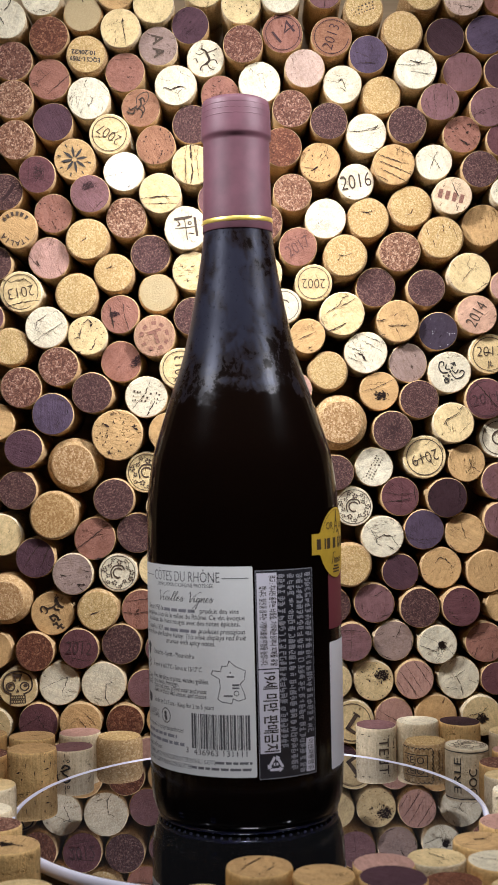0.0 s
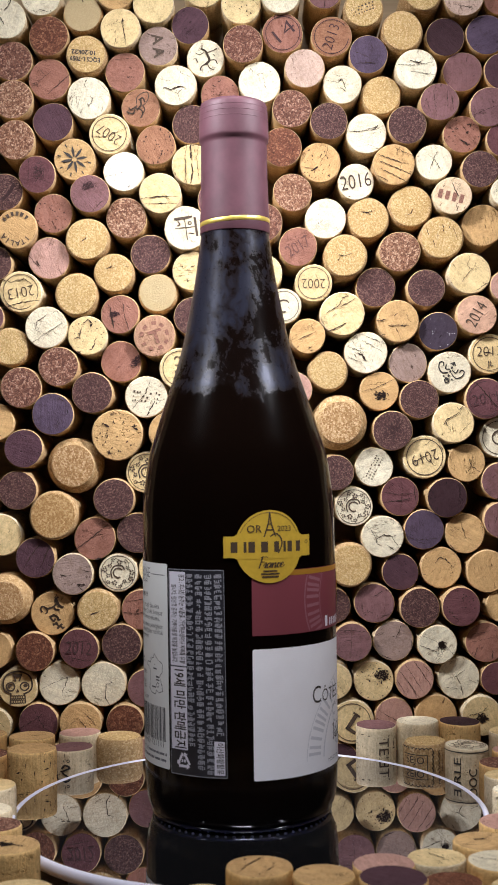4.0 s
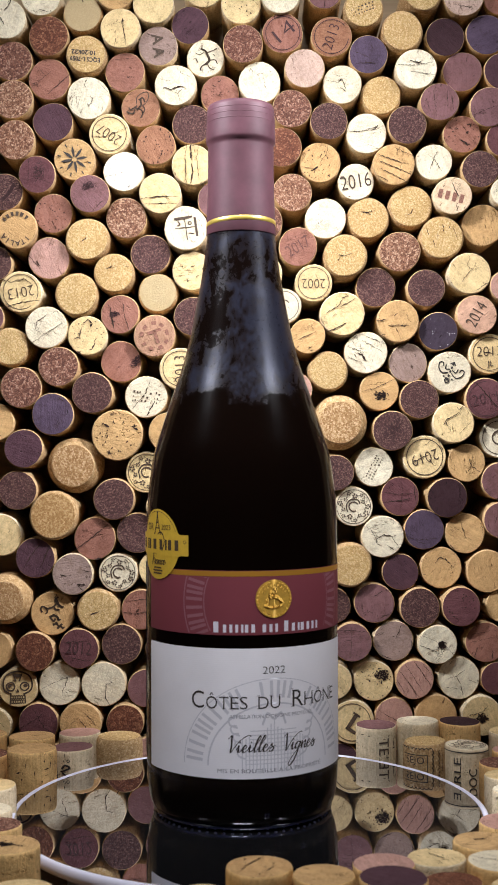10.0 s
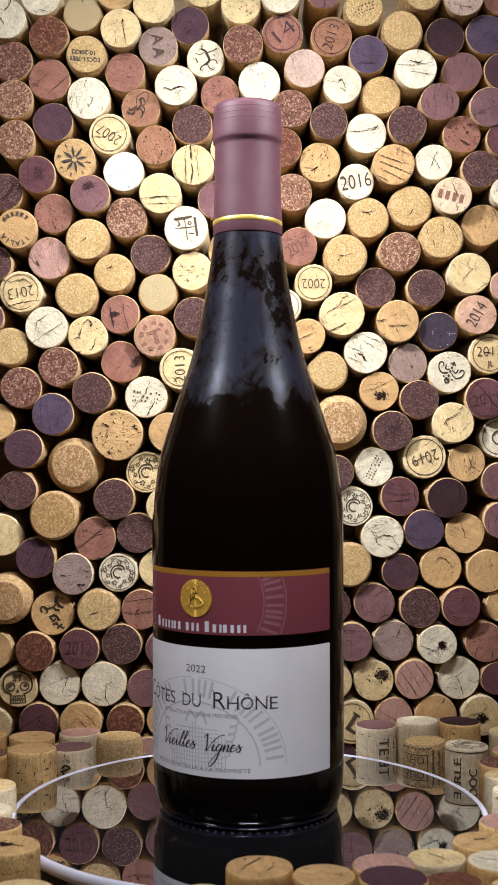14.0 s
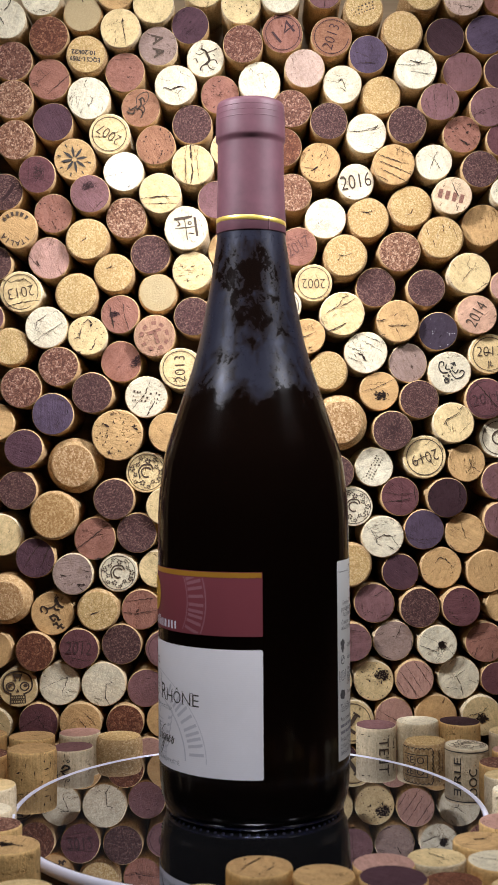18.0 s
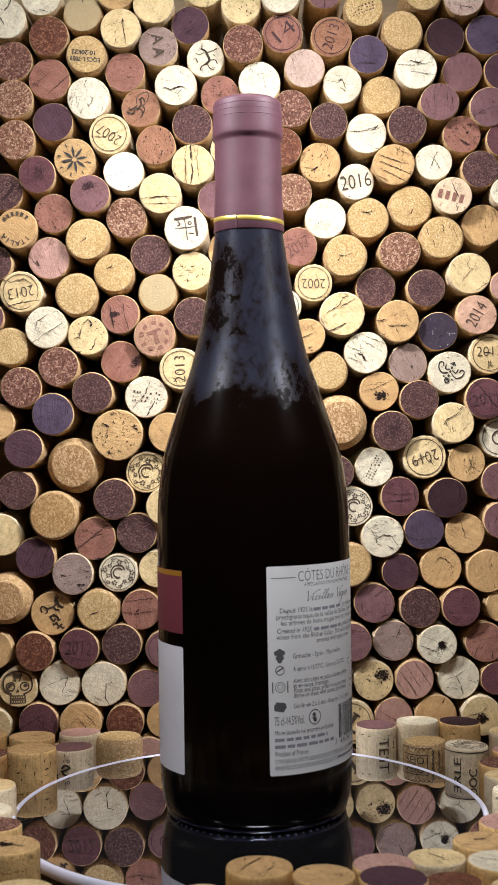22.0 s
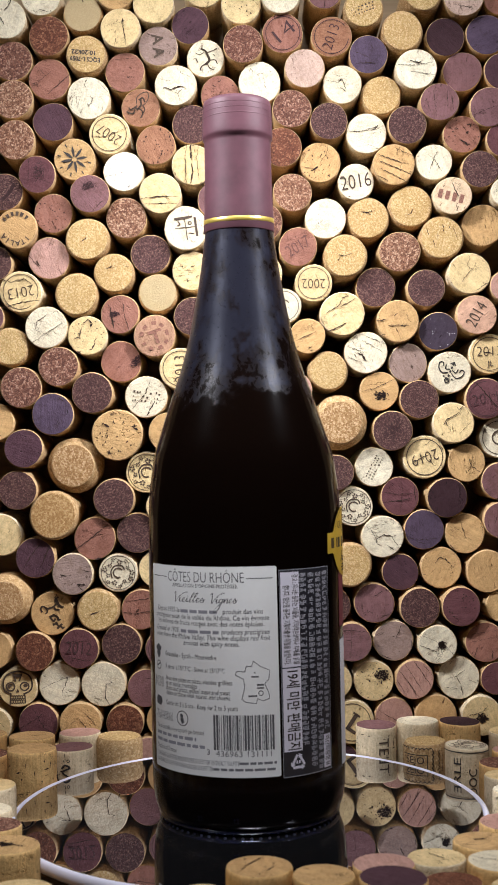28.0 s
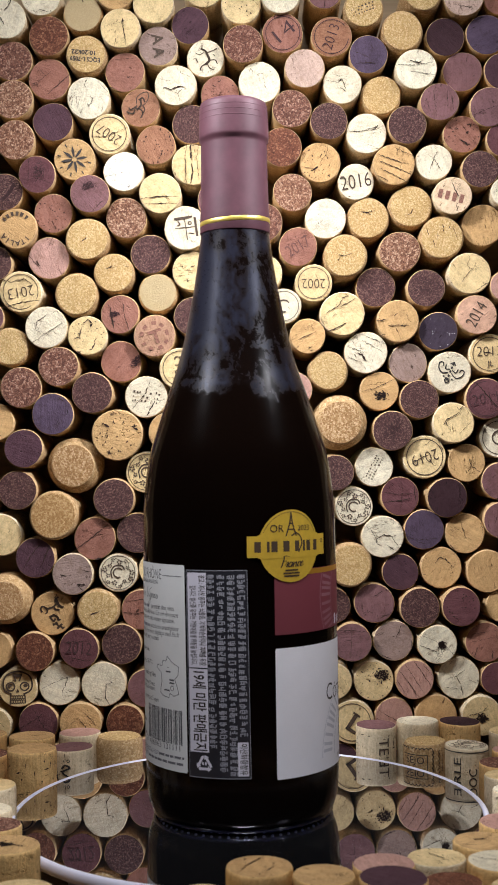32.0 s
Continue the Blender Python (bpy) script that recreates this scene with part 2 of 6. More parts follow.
GREY_INK = plain("pale_grey_print", (0.61, 0.61, 0.66), 0.7)
MID_INK = plain("soft_grey_print", (0.27, 0.27, 0.30), 0.7)
ROSE_INK = plain("faded_rose_print", (0.25, 0.095, 0.115), 0.7)
PALE_INK = plain("pale_lilac_print", (0.66, 0.64, 0.71), 0.6)
CLEAR = plain("heel_glass", (0.006, 0.008, 0.03), 0.15, spec=1.0)
# knurling glass; the pale blue base colour stands in for its glints
GLINT_DOTS = plain("glint_painted_dots", (0.30, 0.33, 0.50), 0.12, spec=1.0)
GREY_TEXT = plain("dark_grey_print", (0.085, 0.085, 0.09), 0.7, grain=0.2, scale=900)
SOFT_TEXT = plain("soft_dark_grey_print", (0.14, 0.14, 0.15), 0.7, grain=0.2, scale=900)
BROWN_INK = plain("brown_medal_print", (0.05, 0.028, 0.012), 0.6)
MIRROR = plain("mirror", (0.58, 0.59, 0.645), 0.015, metal=0.99)
RIM = plain("white_lacquered_rim", (0.82, 0.82, 0.96), 0.28, grain=0.04, scale=40)


def timber(name, colour, plank=0.0):
    m, t, p = nodes_of(name)
    co = t.nodes.new("ShaderNodeTexCoord")
    n = noise_(t, scaled(t, co.outputs["Object"], (6, 60, 60)), 1.0, 5, 0.6)
    f = noise_(t, scaled(t, co.outputs["Object"], (40, 600, 600)), 1.0, 3)
    col = mix(t, remap(t, n, 0.3, 0.7), [c * 0.65 for c in colour], [c * 1.2 for c in colour])
    col = mix(t, remap(t, f, 0.4, 0.7, 0.0, 0.4), col, [c * 0.5 for c in colour])
    t.links.new(col, p.inputs["Base Color"])
    p.inputs["Roughness"].default_value = 0.5
    bumped(t, p, f, 0.2, 0.0005)
    return m


BOARD = timber("pale_plywood", (0.42, 0.30, 0.17))
TABLE = timber("brown_table_wood", (0.16, 0.085, 0.05))
PLASTER = plain("warm_grey_plaster", (0.36, 0.35, 0.34), 0.9, grain=0.06, scale=12)


# ---- shape helpers ----
def mesh_of(name, bm, mats):
    me = bpy.data.meshes.new(name)
    bmesh.ops.recalc_face_normals(bm, faces=bm.faces)
    bm.to_mesh(me)
    bm.free()
    for m in (mats if isinstance(mats, (list, tuple)) else [mats]):
        me.materials.append(m)
    return me


def part(name, bm, material, parent, label=""):
    ob = new(name, mesh_of(name, bm, material))
    ob.parent = parent
    return tagged(ob, label)


def lathe(profile, seg=48, smooth=True, cap=True):
    """profile: (radius, height) pairs from bottom to top."""
    bm = bmesh.new()
    rings = []
    for r, z in profile:
        rings.append([bm.verts.new((r * math.cos(2 * math.pi * i / seg), r * math.sin(2 * math.pi * i / seg), z)) for i in range(seg)])
    for a, b in zip(rings, rings[1:]):
        for i in range(seg):
            bm.faces.new((a[i], a[(i + 1) % seg], b[(i + 1) % seg], b[i])).smooth = smooth
    if cap:
        bm.faces.new(rings[0][::-1])
        bm.faces.new(rings[-1])
    return bm


def spline(points, steps):
    """Smooth (Catmull-Rom) profile through the given (radius, height) pairs."""
    pts = [points[0], *points, points[-1]]
    out = []
    for i in range(1, len(pts) - 2):
        p0, p1, p2, p3 = (Vector((*q, 0)) for q in pts[i - 1:i + 3])
        for s in range(steps):
            u = s / steps
            v = 0.5 * (2 * p1 + (p2 - p0) * u + (2 * p0 - 5 * p1 + 4 * p2 - p3) * u * u + (3 * p1 - p0 - 3 * p2 + p3) * u ** 3)
            out.append((v.x, v.y))
    out.append(points[-1])
    return out


def poly(bm, pts, z=0.0):
    return bm.faces.new([bm.verts.new((x, y, z)) for x, y in pts])


def rect(bm, x0, y0, x1, y1):
    return poly(bm, [(x0, y0), (x1, y0), (x1, y1), (x0, y1)])


def ring_flat(bm, cx, cy, r0, r1, a0=0.0, a1=360.0, seg=36, sx=1.0, sy=1.0):
    p = [[bm.verts.new((cx + r * sx * math.cos(radians(a0 + (a1 - a0) * i / seg)), cy + r * sy * math.sin(radians(a0 + (a1 - a0) * i / seg)), 0)) for i in range(seg + 1)] for r in (r0, r1)]
    for i in range(seg):
        bm.faces.new((p[0][i], p[0][i + 1], p[1][i + 1], p[1][i]))


def disc(bm, cx, cy, rx, ry, seg=20):
    poly(bm, [(cx + rx * math.cos(2 * math.pi * i / seg), cy + ry * math.sin(2 * math.pi * i / seg)) for i in range(seg)])


def stroke(bm, pts, w):
    """A flat pen stroke along a polyline."""
    for (x0, y0), (x1, y1) in zip(pts, pts[1:]):
        d = Vector((x1 - x0, y1 - y0))
        if d.length < 1e-7:
            continue
        n = Vector((-d.y, d.x)).normalized() * w / 2
        e = d.normalized() * w * 0.3
        poly(bm, [(x0 - n.x - e.x, y0 - n.y - e.y), (x1 - n.x + e.x, y1 - n.y + e.y), (x1 + n.x + e.x, y1 + n.y + e.y), (x0 + n.x - e.x, y0 + n.y - e.y)])


def letters(bm, body, size, x=0.0, y=0.0, turn=0.0, shear=0.0, fit=None, align="CENTER", bold=0.0, base=None):
    """Adds flat lettering in the built-in font. fit: the width that the words shall take."""
    cu = bpy.data.curves.new("lettering", "FONT")
    cu.body, cu.size, cu.shear, cu.align_x, cu.align_y = body, size, shear, align, "CENTER"
    cu.offset = bold
    cu.resolution_u = 3
    ob = bpy.data.objects.new("lettering", cu)
    me = ob.to_mesh()
    co = [Vector((v.co.x, v.co.y)) for v in me.vertices]
    faces = [list(f.vertices) for f in me.polygons]
    ob.to_mesh_clear()
    bpy.data.objects.remove(ob)
    bpy.data.curves.remove(cu)
    if not co:
        return
    k = 1.0
    if fit:
        k = fit / max(1e-9, max(c.x for c in co) - min(c.x for c in co))
    if base is not None:
        low = min(c.y for c in co)
        for c in co:
            c.y += base - low
    ca, sa = math.cos(radians(turn)), math.sin(radians(turn))
    vs = [bm.verts.new((x + c.x * k * ca - c.y * sa, y + c.x * k * sa + c.y * ca, 0)) for c in co]
    for f in faces:
        try:
            bm.faces.new([vs[i] for i in f])
        except ValueError:
            pass


def wrapped(bm, radius, angle, height, lift, step=0.0025):
    """Bends a flat drawing (x along the arc, y up) round a standing cylinder; angle in degrees at x = 0."""
    xs = [v.co.x for v in bm.verts]
    lo, hi = min(xs), max(xs)
    k = math.floor(lo / step) + 1
    while k * step < hi:
        bmesh.ops.bisect_plane(bm, geom=bm.verts[:] + bm.edges[:] + bm.faces[:], plane_co=(k * step, 0, 0), plane_no=(1, 0, 0))
        k += 1
    for v in bm.verts:
        a = radians(angle) + v.co.x / radius
        v.co = ((radius + lift) * math.cos(a), (radius + lift) * math.sin(a), v.co.y + height)
    for f in bm.faces:
        f.smooth = True
    return bm


def thicken(bm, amount):
    bmesh.ops.recalc_face_normals(bm, faces=bm.faces)
    bmesh.ops.solidify(bm, geom=bm.faces[:], thickness=amount)
    return bm


def box_bm(sx, sy, sz, bevel=0.0, at=(0, 0, 0)):
    bm = bmesh.new()
    bmesh.ops.create_cube(bm, size=1)
    bmesh.ops.scale(bm, vec=(sx, sy, sz), verts=bm.verts)
    bmesh.ops.translate(bm, vec=at, verts=bm.verts)
    if bevel:
        bmesh.ops.bevel(bm, geom=bm.edges[:], offset=bevel, segments=2, affect="EDGES", profile=0.5)
    return bm


# ---- the setting ----
GROUND = -0.030
tagged(new("table_top", mesh_of("table_top", box_bm(1.6, 1.4, 0.03, 0.003, (0, -0.15, GROUND - 0.015)), TABLE)), "brown wooden table top under the corks", "table top", kind="structure")
tagged(new("wall_north", mesh_of("wall_north", box_bm(0.60, 0.012, 0.62, 0.001, (0, 0.166, GROUND + 0.31)), BOARD)), "pale plywood board behind the stacked corks", "wall", kind="structure")
for nm, size, at in (("wall_south", (4.0, 0.1, 2.6), (0, -1.9, 0.5)), ("wall_east", (0.1, 4.0, 2.6), (1.9, 0.05, 0.5)), ("wall_west", (0.1, 4.0, 2.6), (-1.9, 0.05, 0.5)), ("wall_far", (4.0, 0.1, 2.6), (0, 2.0, 0.5))):
    tagged(new(nm, mesh_of(nm, box_bm(*size, 0, at), PLASTER)), "plain grey room wall", "wall", kind="structure")
tagged(new("ceiling", mesh_of("ceiling", box_bm(4.0, 4.1, 0.1, 0, (0, 0.05, 1.86)), PLASTER)), "plain grey ceiling", "ceiling", kind="structure")
tagged(new("floor", mesh_of("floor", box_bm(4.0, 4.1, 0.1, 0, (0, 0.05, -0.86)), PLASTER)), "plain dim grey floor", "floor", kind="structure")

# ---- turntable ----
turntable = tagged(new("turntable"), "round mirror-topped turntable with a glossy white rim", "turntable")
RT = 0.1052
part("mirror_top", lathe([(0.100, -0.004), (RT - 0.0022, -0.004), (RT - 0.0022, -0.0003), (RT - 0.0028, 0.0)], 160), MIRROR, turntable, "clear mirror disc")
part("rim", lathe([(RT - 0.012, -0.0050), (RT - 0.001, -0.0050), (RT, -0.0042), (RT + 0.0004, -0.0028), (RT + 0.0003, -0.0014), (RT - 0.0001, -0.0002), (RT - 0.0008, 0.0004), (RT - 0.0018, 0.0003), (RT - 0.0022, -0.0004), (RT - 0.0022, -0.0045)], 160, cap=False), RIM, turntable, "glossy white rim")
part("base", lathe([(0.078, GROUND + 0.0008), (0.080, GROUND + 0.0016), (0.080, -0.0065), (0.078, -0.0052)], 96), RIM, turntable, "low white plastic base")
turntable.matrix_world = turned(0)

# ---- wine bottle ----
RB = 0.0426
bottle = tagged(new("wine_bottle"), "full dark glass wine bottle with mauve capsule on the mirror turntable", "bottle")
outer = [(0.0300, 0.0005), (0.0350, 0.0005), (0.0372, 0.0010), (0.0392, 0.0024), (0.0407, 0.0048), (0.0417, 0.0085), (RB - 0.0003, 0.0135), (RB - 0.0001, 0.019), (RB, 0.028), (RB, 0.07), (RB, 0.110)]
shoulder = spline([(RB, 0.110), (0.0423, 0.1325), (0.0411, 0.146), (0.0391, 0.158), (0.0352, 0.1707), (0.0309, 0.1834), (0.0266, 0.196), (0.0232, 0.2087), (0.0206, 0.2213), (0.0182, 0.234), (0.0163, 0.2466), (0.0150, 0.2575), (0.0145, 0.270), (0.0142, 0.300), (0.0142, 0.3125)], 6)
part("glass_body", lathe([(0.012, 0.022), (0.020, 0.017), (0.026, 0.006)] + outer[:-1] + shoulder, 112), GLASS, bottle, "dark brown-black glass with misty smudges on the neck")
part("wine", lathe([(r - 0.0016, z + (0.003 if z < 0.02 else 0)) for r, z in outer[:-1] + [s for s in shoulder if s[1] < 0.262]], 96), WINE, bottle, "dark red wine")
cap_profile = [(0.0154, 0.2552), (0.0156, 0.2556), (0.01549, 0.262), (0.01519, 0.268), (0.01488, 0.28), (0.01476, 0.2945), (0.01480, 0.2962), (0.01548, 0.2968), (0.01562, 0.2982), (0.01556, 0.3005), (0.01546, 0.305), (0.01529, 0.3085), (0.01509, 0.312), (0.01458, 0.3134), (0.01346, 0.314), (0.00612, 0.3142)]
capsule = part("capsule", lathe(cap_profile, 96), FOIL, bottle, "matt mauve foil capsule")
band = lathe([(0.01558, 0.2594), (0.01571, 0.2596), (0.01562, 0.2613), (0.01540, 0.2615)], 96, cap=False)
for v in band.verts:
    v.co.z -= 0.0002 + 0.055 * (v.co.x * math.cos(radians(245)) + v.co.y * math.sin(radians(245)))
part("gold_band", band, GOLD, capsule, "thin shiny gold band, a little askew")
for zc, rc in ((0.3056, 0.01551), (0.3082, 0.01537), (0.3106, 0.01524)):
    part("crease", lathe([(rc - 0.0004, zc - 0.0008), (rc - 0.00005, zc - 0.0003), (rc, zc), (rc - 0.0004, zc + 0.0008)], 96, cap=False), FOIL, capsule)
seam = bmesh.new()
for (r0, z0), (r1, z1) in zip(cap_profile[1:2], cap_profile[2:3]):
    side = []
    for q in (162.2, 164.0):
        c, s = math.cos(radians(q)), math.sin(radians(q))
        side.append((seam.verts.new(((r0 + 0.00026) * c, (r0 + 0.00026) * s, z0)), seam.verts.new(((r1 + 0.00026) * c, (r1 + 0.00026) * s, z1)), seam.verts.new(((r1 - 0.0002) * c, (r1 - 0.0002) * s, z1)), seam.verts.new(((r0 - 0.0002) * c, (r0 - 0.0002) * s, z0))))
    (a0, b0, c0, d0), (a1, b1, c1, d1) = side
    for quad in ((a0, a1, b1, b0), (a0, b0, c0, d0), (a1, d1, c1, b1)):
        seam.faces.new(quad)
part("seam", seam, FOIL, capsule, "overlapping edge of the foil")

knurl = bmesh.new()
for i in range(64):
    a = 2 * math.pi * i / 64
    bmesh.ops.create_icosphere(knurl, subdivisions=2, radius=0.00062, matrix=Matrix.Translation((0.0376 * math.cos(a), 0.0376 * math.sin(a), 0.0011)))
for f in knurl.faces:
    f.smooth = True
tagged(part("knurling", knurl, GLINT_DOTS, bottle, "ring of tiny glass dots under the heel, their glints painted pale blue"), kind="stuff")
# added ring, sloped so that the overhead lamp draws a bright arc at the foot
part("foot_ring", lathe([(0.0388, 0.0010), (0.0397, 0.0014), (0.03985, 0.0018), (0.0397, 0.0022), (0.0392, 0.00272), (0.0386, 0.00312), (0.0380, 0.0032)], 96, cap=False), CLEAR, bottle, "ring added at the foot to catch the lamps' glint")

dots = bmesh.new()
for a in (48.6, 72.0, 87.0, 228.0, 250.0):
    for da in (-0.9, 0.9):
        for dz in (0.0, 0.0014):
            q = radians(a + da)
            bmesh.ops.create_icosphere(dots, subdivisions=1, radius=0.00045, matrix=Matrix.Translation(((0.0412 + 0.2 * dz) * math.cos(q), (0.0412 + 0.2 * dz) * math.sin(q), 0.0066 + dz)))
for f in dots.faces:
    f.smooth = True
tagged(part("mould_dots", dots, CLEAR, bottle, "pairs of raised glass dots above the foot"), kind="stuff")

A0, A1 = 326.95, 498.2     # the two front labels
B0, B1 = 190.15, 275.4     # back label
K0, K1 = 276.5, 312.2     # black importer sticker
FRONT = (A0 + A1) / 2
BACK = (B0 + B1) / 2
KOR = (K0 + K1) / 2


def arc(degrees):
    return RB * radians(degrees)


def label_sheet(width, height, corner=0.0008):
    bm = bmesh.new()
    w, h = width / 2, height / 2
    pts = []
    for cx, cy, a in ((w, h, 0), (-w, h, 90), (-w, -h, 180), (w, -h, 270)):
        sx, sy = (1 if cx > 0 else -1), (1 if cy > 0 else -1)
        for i in range(4):
            q = radians(a + i * 30)
            pts.append((cx - sx * corner + corner * math.cos(q), cy - sy * corner + corner * math.sin(q)))
    poly(bm, pts)
    return bm


def wrap_part(name, bm, mat, parent, angle, height, lift, label=""):
    skew = {BACK: 0.0052, KOR: 0.0065}.get(angle, 0.0)   # the back label and the sticker were stuck on a little askew
    for v in bm.verts:
        v.co.x -= skew * v.co.y
    ob = part(name, wrapped(bm, RB, angle, height, lift), mat, parent, label)
    if name in ("small_print", "border_print", "crest_print", "medal_print", "maker_line", "barcode", "icon_print"):
        tagged(ob, kind="stuff")
    return ob


def word_bars(bm, x0, x1, y, h, rng, word=(0.0016, 0.0045), gap=0.0007):
    """A line of unreadable small print: plain bars as long as words."""
    x = x0
    while x < x1 - 0.0008:
        w = min(rng.uniform(*word), x1 - x)
        rect(bm, x, y - h / 2, x + w, y + h / 2)
        x += w + gap


rng = random.Random(11)
# white front label
fw, fz0, fz1 = arc(A1 - A0), 0.0231, 0.0768
fh, fc = fz1 - fz0, (fz0 + fz1) / 2
white_label = wrap_part("front_label", label_sheet(fw, fh), WHITE_PAPER, bottle, FRONT, fc, 0.00018, "white laid paper front label with black lettering")
OFF = 0.0   # the printed block's centre along the label
bm = bmesh.new()
CX, CY = OFF, -0.0215
FX, FY = 1.16, 1.06


def arch_blocks(bm, cx, cy, angles, width):
    """A ring of plain upright bars in place of the maker's name on the arch."""
    for n, a in enumerate(angles):
        for e in ((-2.6, 2.3) if n % 3 else (0.0,)):
            c, s = math.cos(radians(a + e)), math.sin(radians(a + e))
            stroke(bm, [(cx + FX * q * c, cy + FY * q * s) for q in (0.0266, 0.0326)], width)


ring_flat(bm, CX, CY, 0.0238, 0.0244, 0, 180, 48, FX, FY)
ring_flat(bm, CX, CY, 0.0336, 0.0339, 0, 180, 48, FX, FY)
arch_blocks(bm, CX, CY, [6 + 9.3 * i for i in range(19) if i not in (7, 11)], 0.0013)
for i in range(19):
    x = -0.0135 + 0.0015 * i
    top_y = 0.0195 - 0.9 * abs(x) if abs(x) < 0.006 else 0.0120
    rect(bm, CX + x - 0.00022, CY - 0.003, CX + x + 0.00022, CY + top_y * rng.uniform(0.85, 1.0))
for i in range(9):
    y = 0.0006 + 0.0017 * i
    rect(bm, CX - 0.0125 + 0.0003 * i, CY + y, CX + 0.0125 - 0.0003 * i, CY + y + 0.00035)
for side in (-1, 1):
    for i in range(5):
        x, y = CX + side * (0.0120 + 0.0009 * i), CY + 0.0030 + 0.0032 * i
        stroke(bm, spline([(x, y), (x + side * 0.0030, y + 0.0012), (x + side * 0.0034, y + 0.0036), (x + side * 0.0012, y + 0.0040)], 3), 0.0007)
stroke(bm, spline([(CX - 0.0050, CY + 0.0170), (CX - 0.0030, CY + 0.0215), (CX, CY + 0.0190), (CX + 0.0030, CY + 0.0215), (CX + 0.0050, CY + 0.0170)], 4), 0.0009)
bmesh.ops.bisect_plane(bm, geom=bm.verts[:] + bm.edges[:] + bm.faces[:], plane_co=(0, -fh / 2 + 0.0008, 0), plane_no=(0, -1, 0), clear_outer=True)
wrap_part("crest_print", bm, GREY_INK, white_label, FRONT, fc, 0.00020, "pale grey crest printed in the paper")


def small_caps(bm, word, x0, x1, base, first, low):
    """A word in spaced small capitals from x0 to x1, its first letter taller; stems end in small serifs."""
    widths = {"Ô": 1.08, "O": 1.08, "N": 1.05, "H": 1.02, "D": 1.02, "U": 0.98, "T": 0.86, "E": 0.74, "S": 0.72, "R": 0.86, "C": 0.92}
    total = sum((first if i == 0 else low) * widths[ch] for i, ch in enumerate(word))
    k, x = (x1 - x0) / total, x0
    for i, ch in enumerate(word):
        size = first if i == 0 else low
        adv = size * widths[ch] * k
        letters(bm, ch, size * 1.38, x + adv / 2, 0.0, fit=adv * 0.84, bold=-0.00005, base=base)
        a, b = x + adv * 0.10, x + adv * 0.90
        feet = {"D": (a,), "U": (), "R": (a, b), "H": (a, b), "N": (a,), "E": (a,), "T": (x + adv / 2,)}.get(ch, ())
        tops = {"D": (a,), "U": (a, b), "R": (a,), "H": (a, b), "N": (a, b), "E": (a,)}.get(ch, ())
        for q in feet:
            rect(bm, q - 0.0005, base, q + 0.0007, base + 0.00022)
        for q in tops:
            rect(bm, q - 0.0005, base + size - 0.00018, q + 0.0006, base + size + 0.00002)
        x += adv


# pen strokes of the handwriting, in heights of a small letter; the last number is the advance
PEN = {
    "V": (((-0.25, 1.9), (0.1, 2.35), (0.22, 1.9), (0.42, 0.9), (0.55, 0.02), (0.95, 0.85), (1.5, 1.75), (2.3, 2.35), (2.75, 2.3)), 1.25),
    "i": (((0.0, 0.35), (0.2, 0.95), (0.24, 0.55), (0.3, 0.08), (0.6, 0.2), (0.8, 0.5)), 0.72),
    "e": (((0.0, 0.4), (0.45, 0.55), (0.62, 0.85), (0.4, 1.0), (0.15, 0.6), (0.25, 0.08), (0.6, 0.1), (0.95, 0.5)), 0.86),
    "l": (((0.0, 0.4), (0.55, 1.5), (0.72, 2.1), (0.5, 2.15), (0.25, 1.2), (0.25, 0.15), (0.5, 0.1), (0.75, 0.5)), 0.66),
    "s": (((0.0, 0.4), (0.35, 1.0), (0.42, 0.75), (0.72, 0.45), (0.62, 0.05), (0.25, 0.0), (0.2, 0.35), (0.6, 0.6), (0.95, 0.75)), 0.95),
    "g": (((0.75, 0.9), (0.4, 1.0), (0.08, 0.6), (0.2, 0.1), (0.55, 0.25), (0.85, 0.95), (0.7, 0.2), (0.4, -1.2), (-0.2, -2.1), (-0.55, -1.8), (0.1, -0.6), (1.0, 0.35)), 1.02),
    "F": (((1.6, 2.2), (0.9, 2.35), (0.2, 2.2), (0.45, 2.2), (0.5, 1.2), (0.35, 0.0), (0.45, 1.15), (1.2, 1.3)), 1.15),
    "r": (((0.0, 0.4), (0.25, 1.05), (0.5, 0.9), (0.4, 0.1), (0.8, 0.4)), 0.7),
    "a": (((0.75, 0.9), (0.4, 1.0), (0.08, 0.6), (0.2, 0.05), (0.55, 0.25), (0.8, 0.95), (0.72, 0.1), (1.05, 0.4)), 0.95),
    "c": (((0.0, 0.4), (0.5, 0.95), (0.6, 0.8), (0.3, 0.95), (0.12, 0.5), (0.3, 0.05), (0.8, 0.4)), 0.72),
    "n": (((0.0, 0.4), (0.2, 0.95), (0.2, 0.05), (0.35, 0.55), (0.68, 1.0), (0.8, 0.7), (0.78, 0.1), (1.0, 0.08), (1.2, 0.45)), 1.1)}


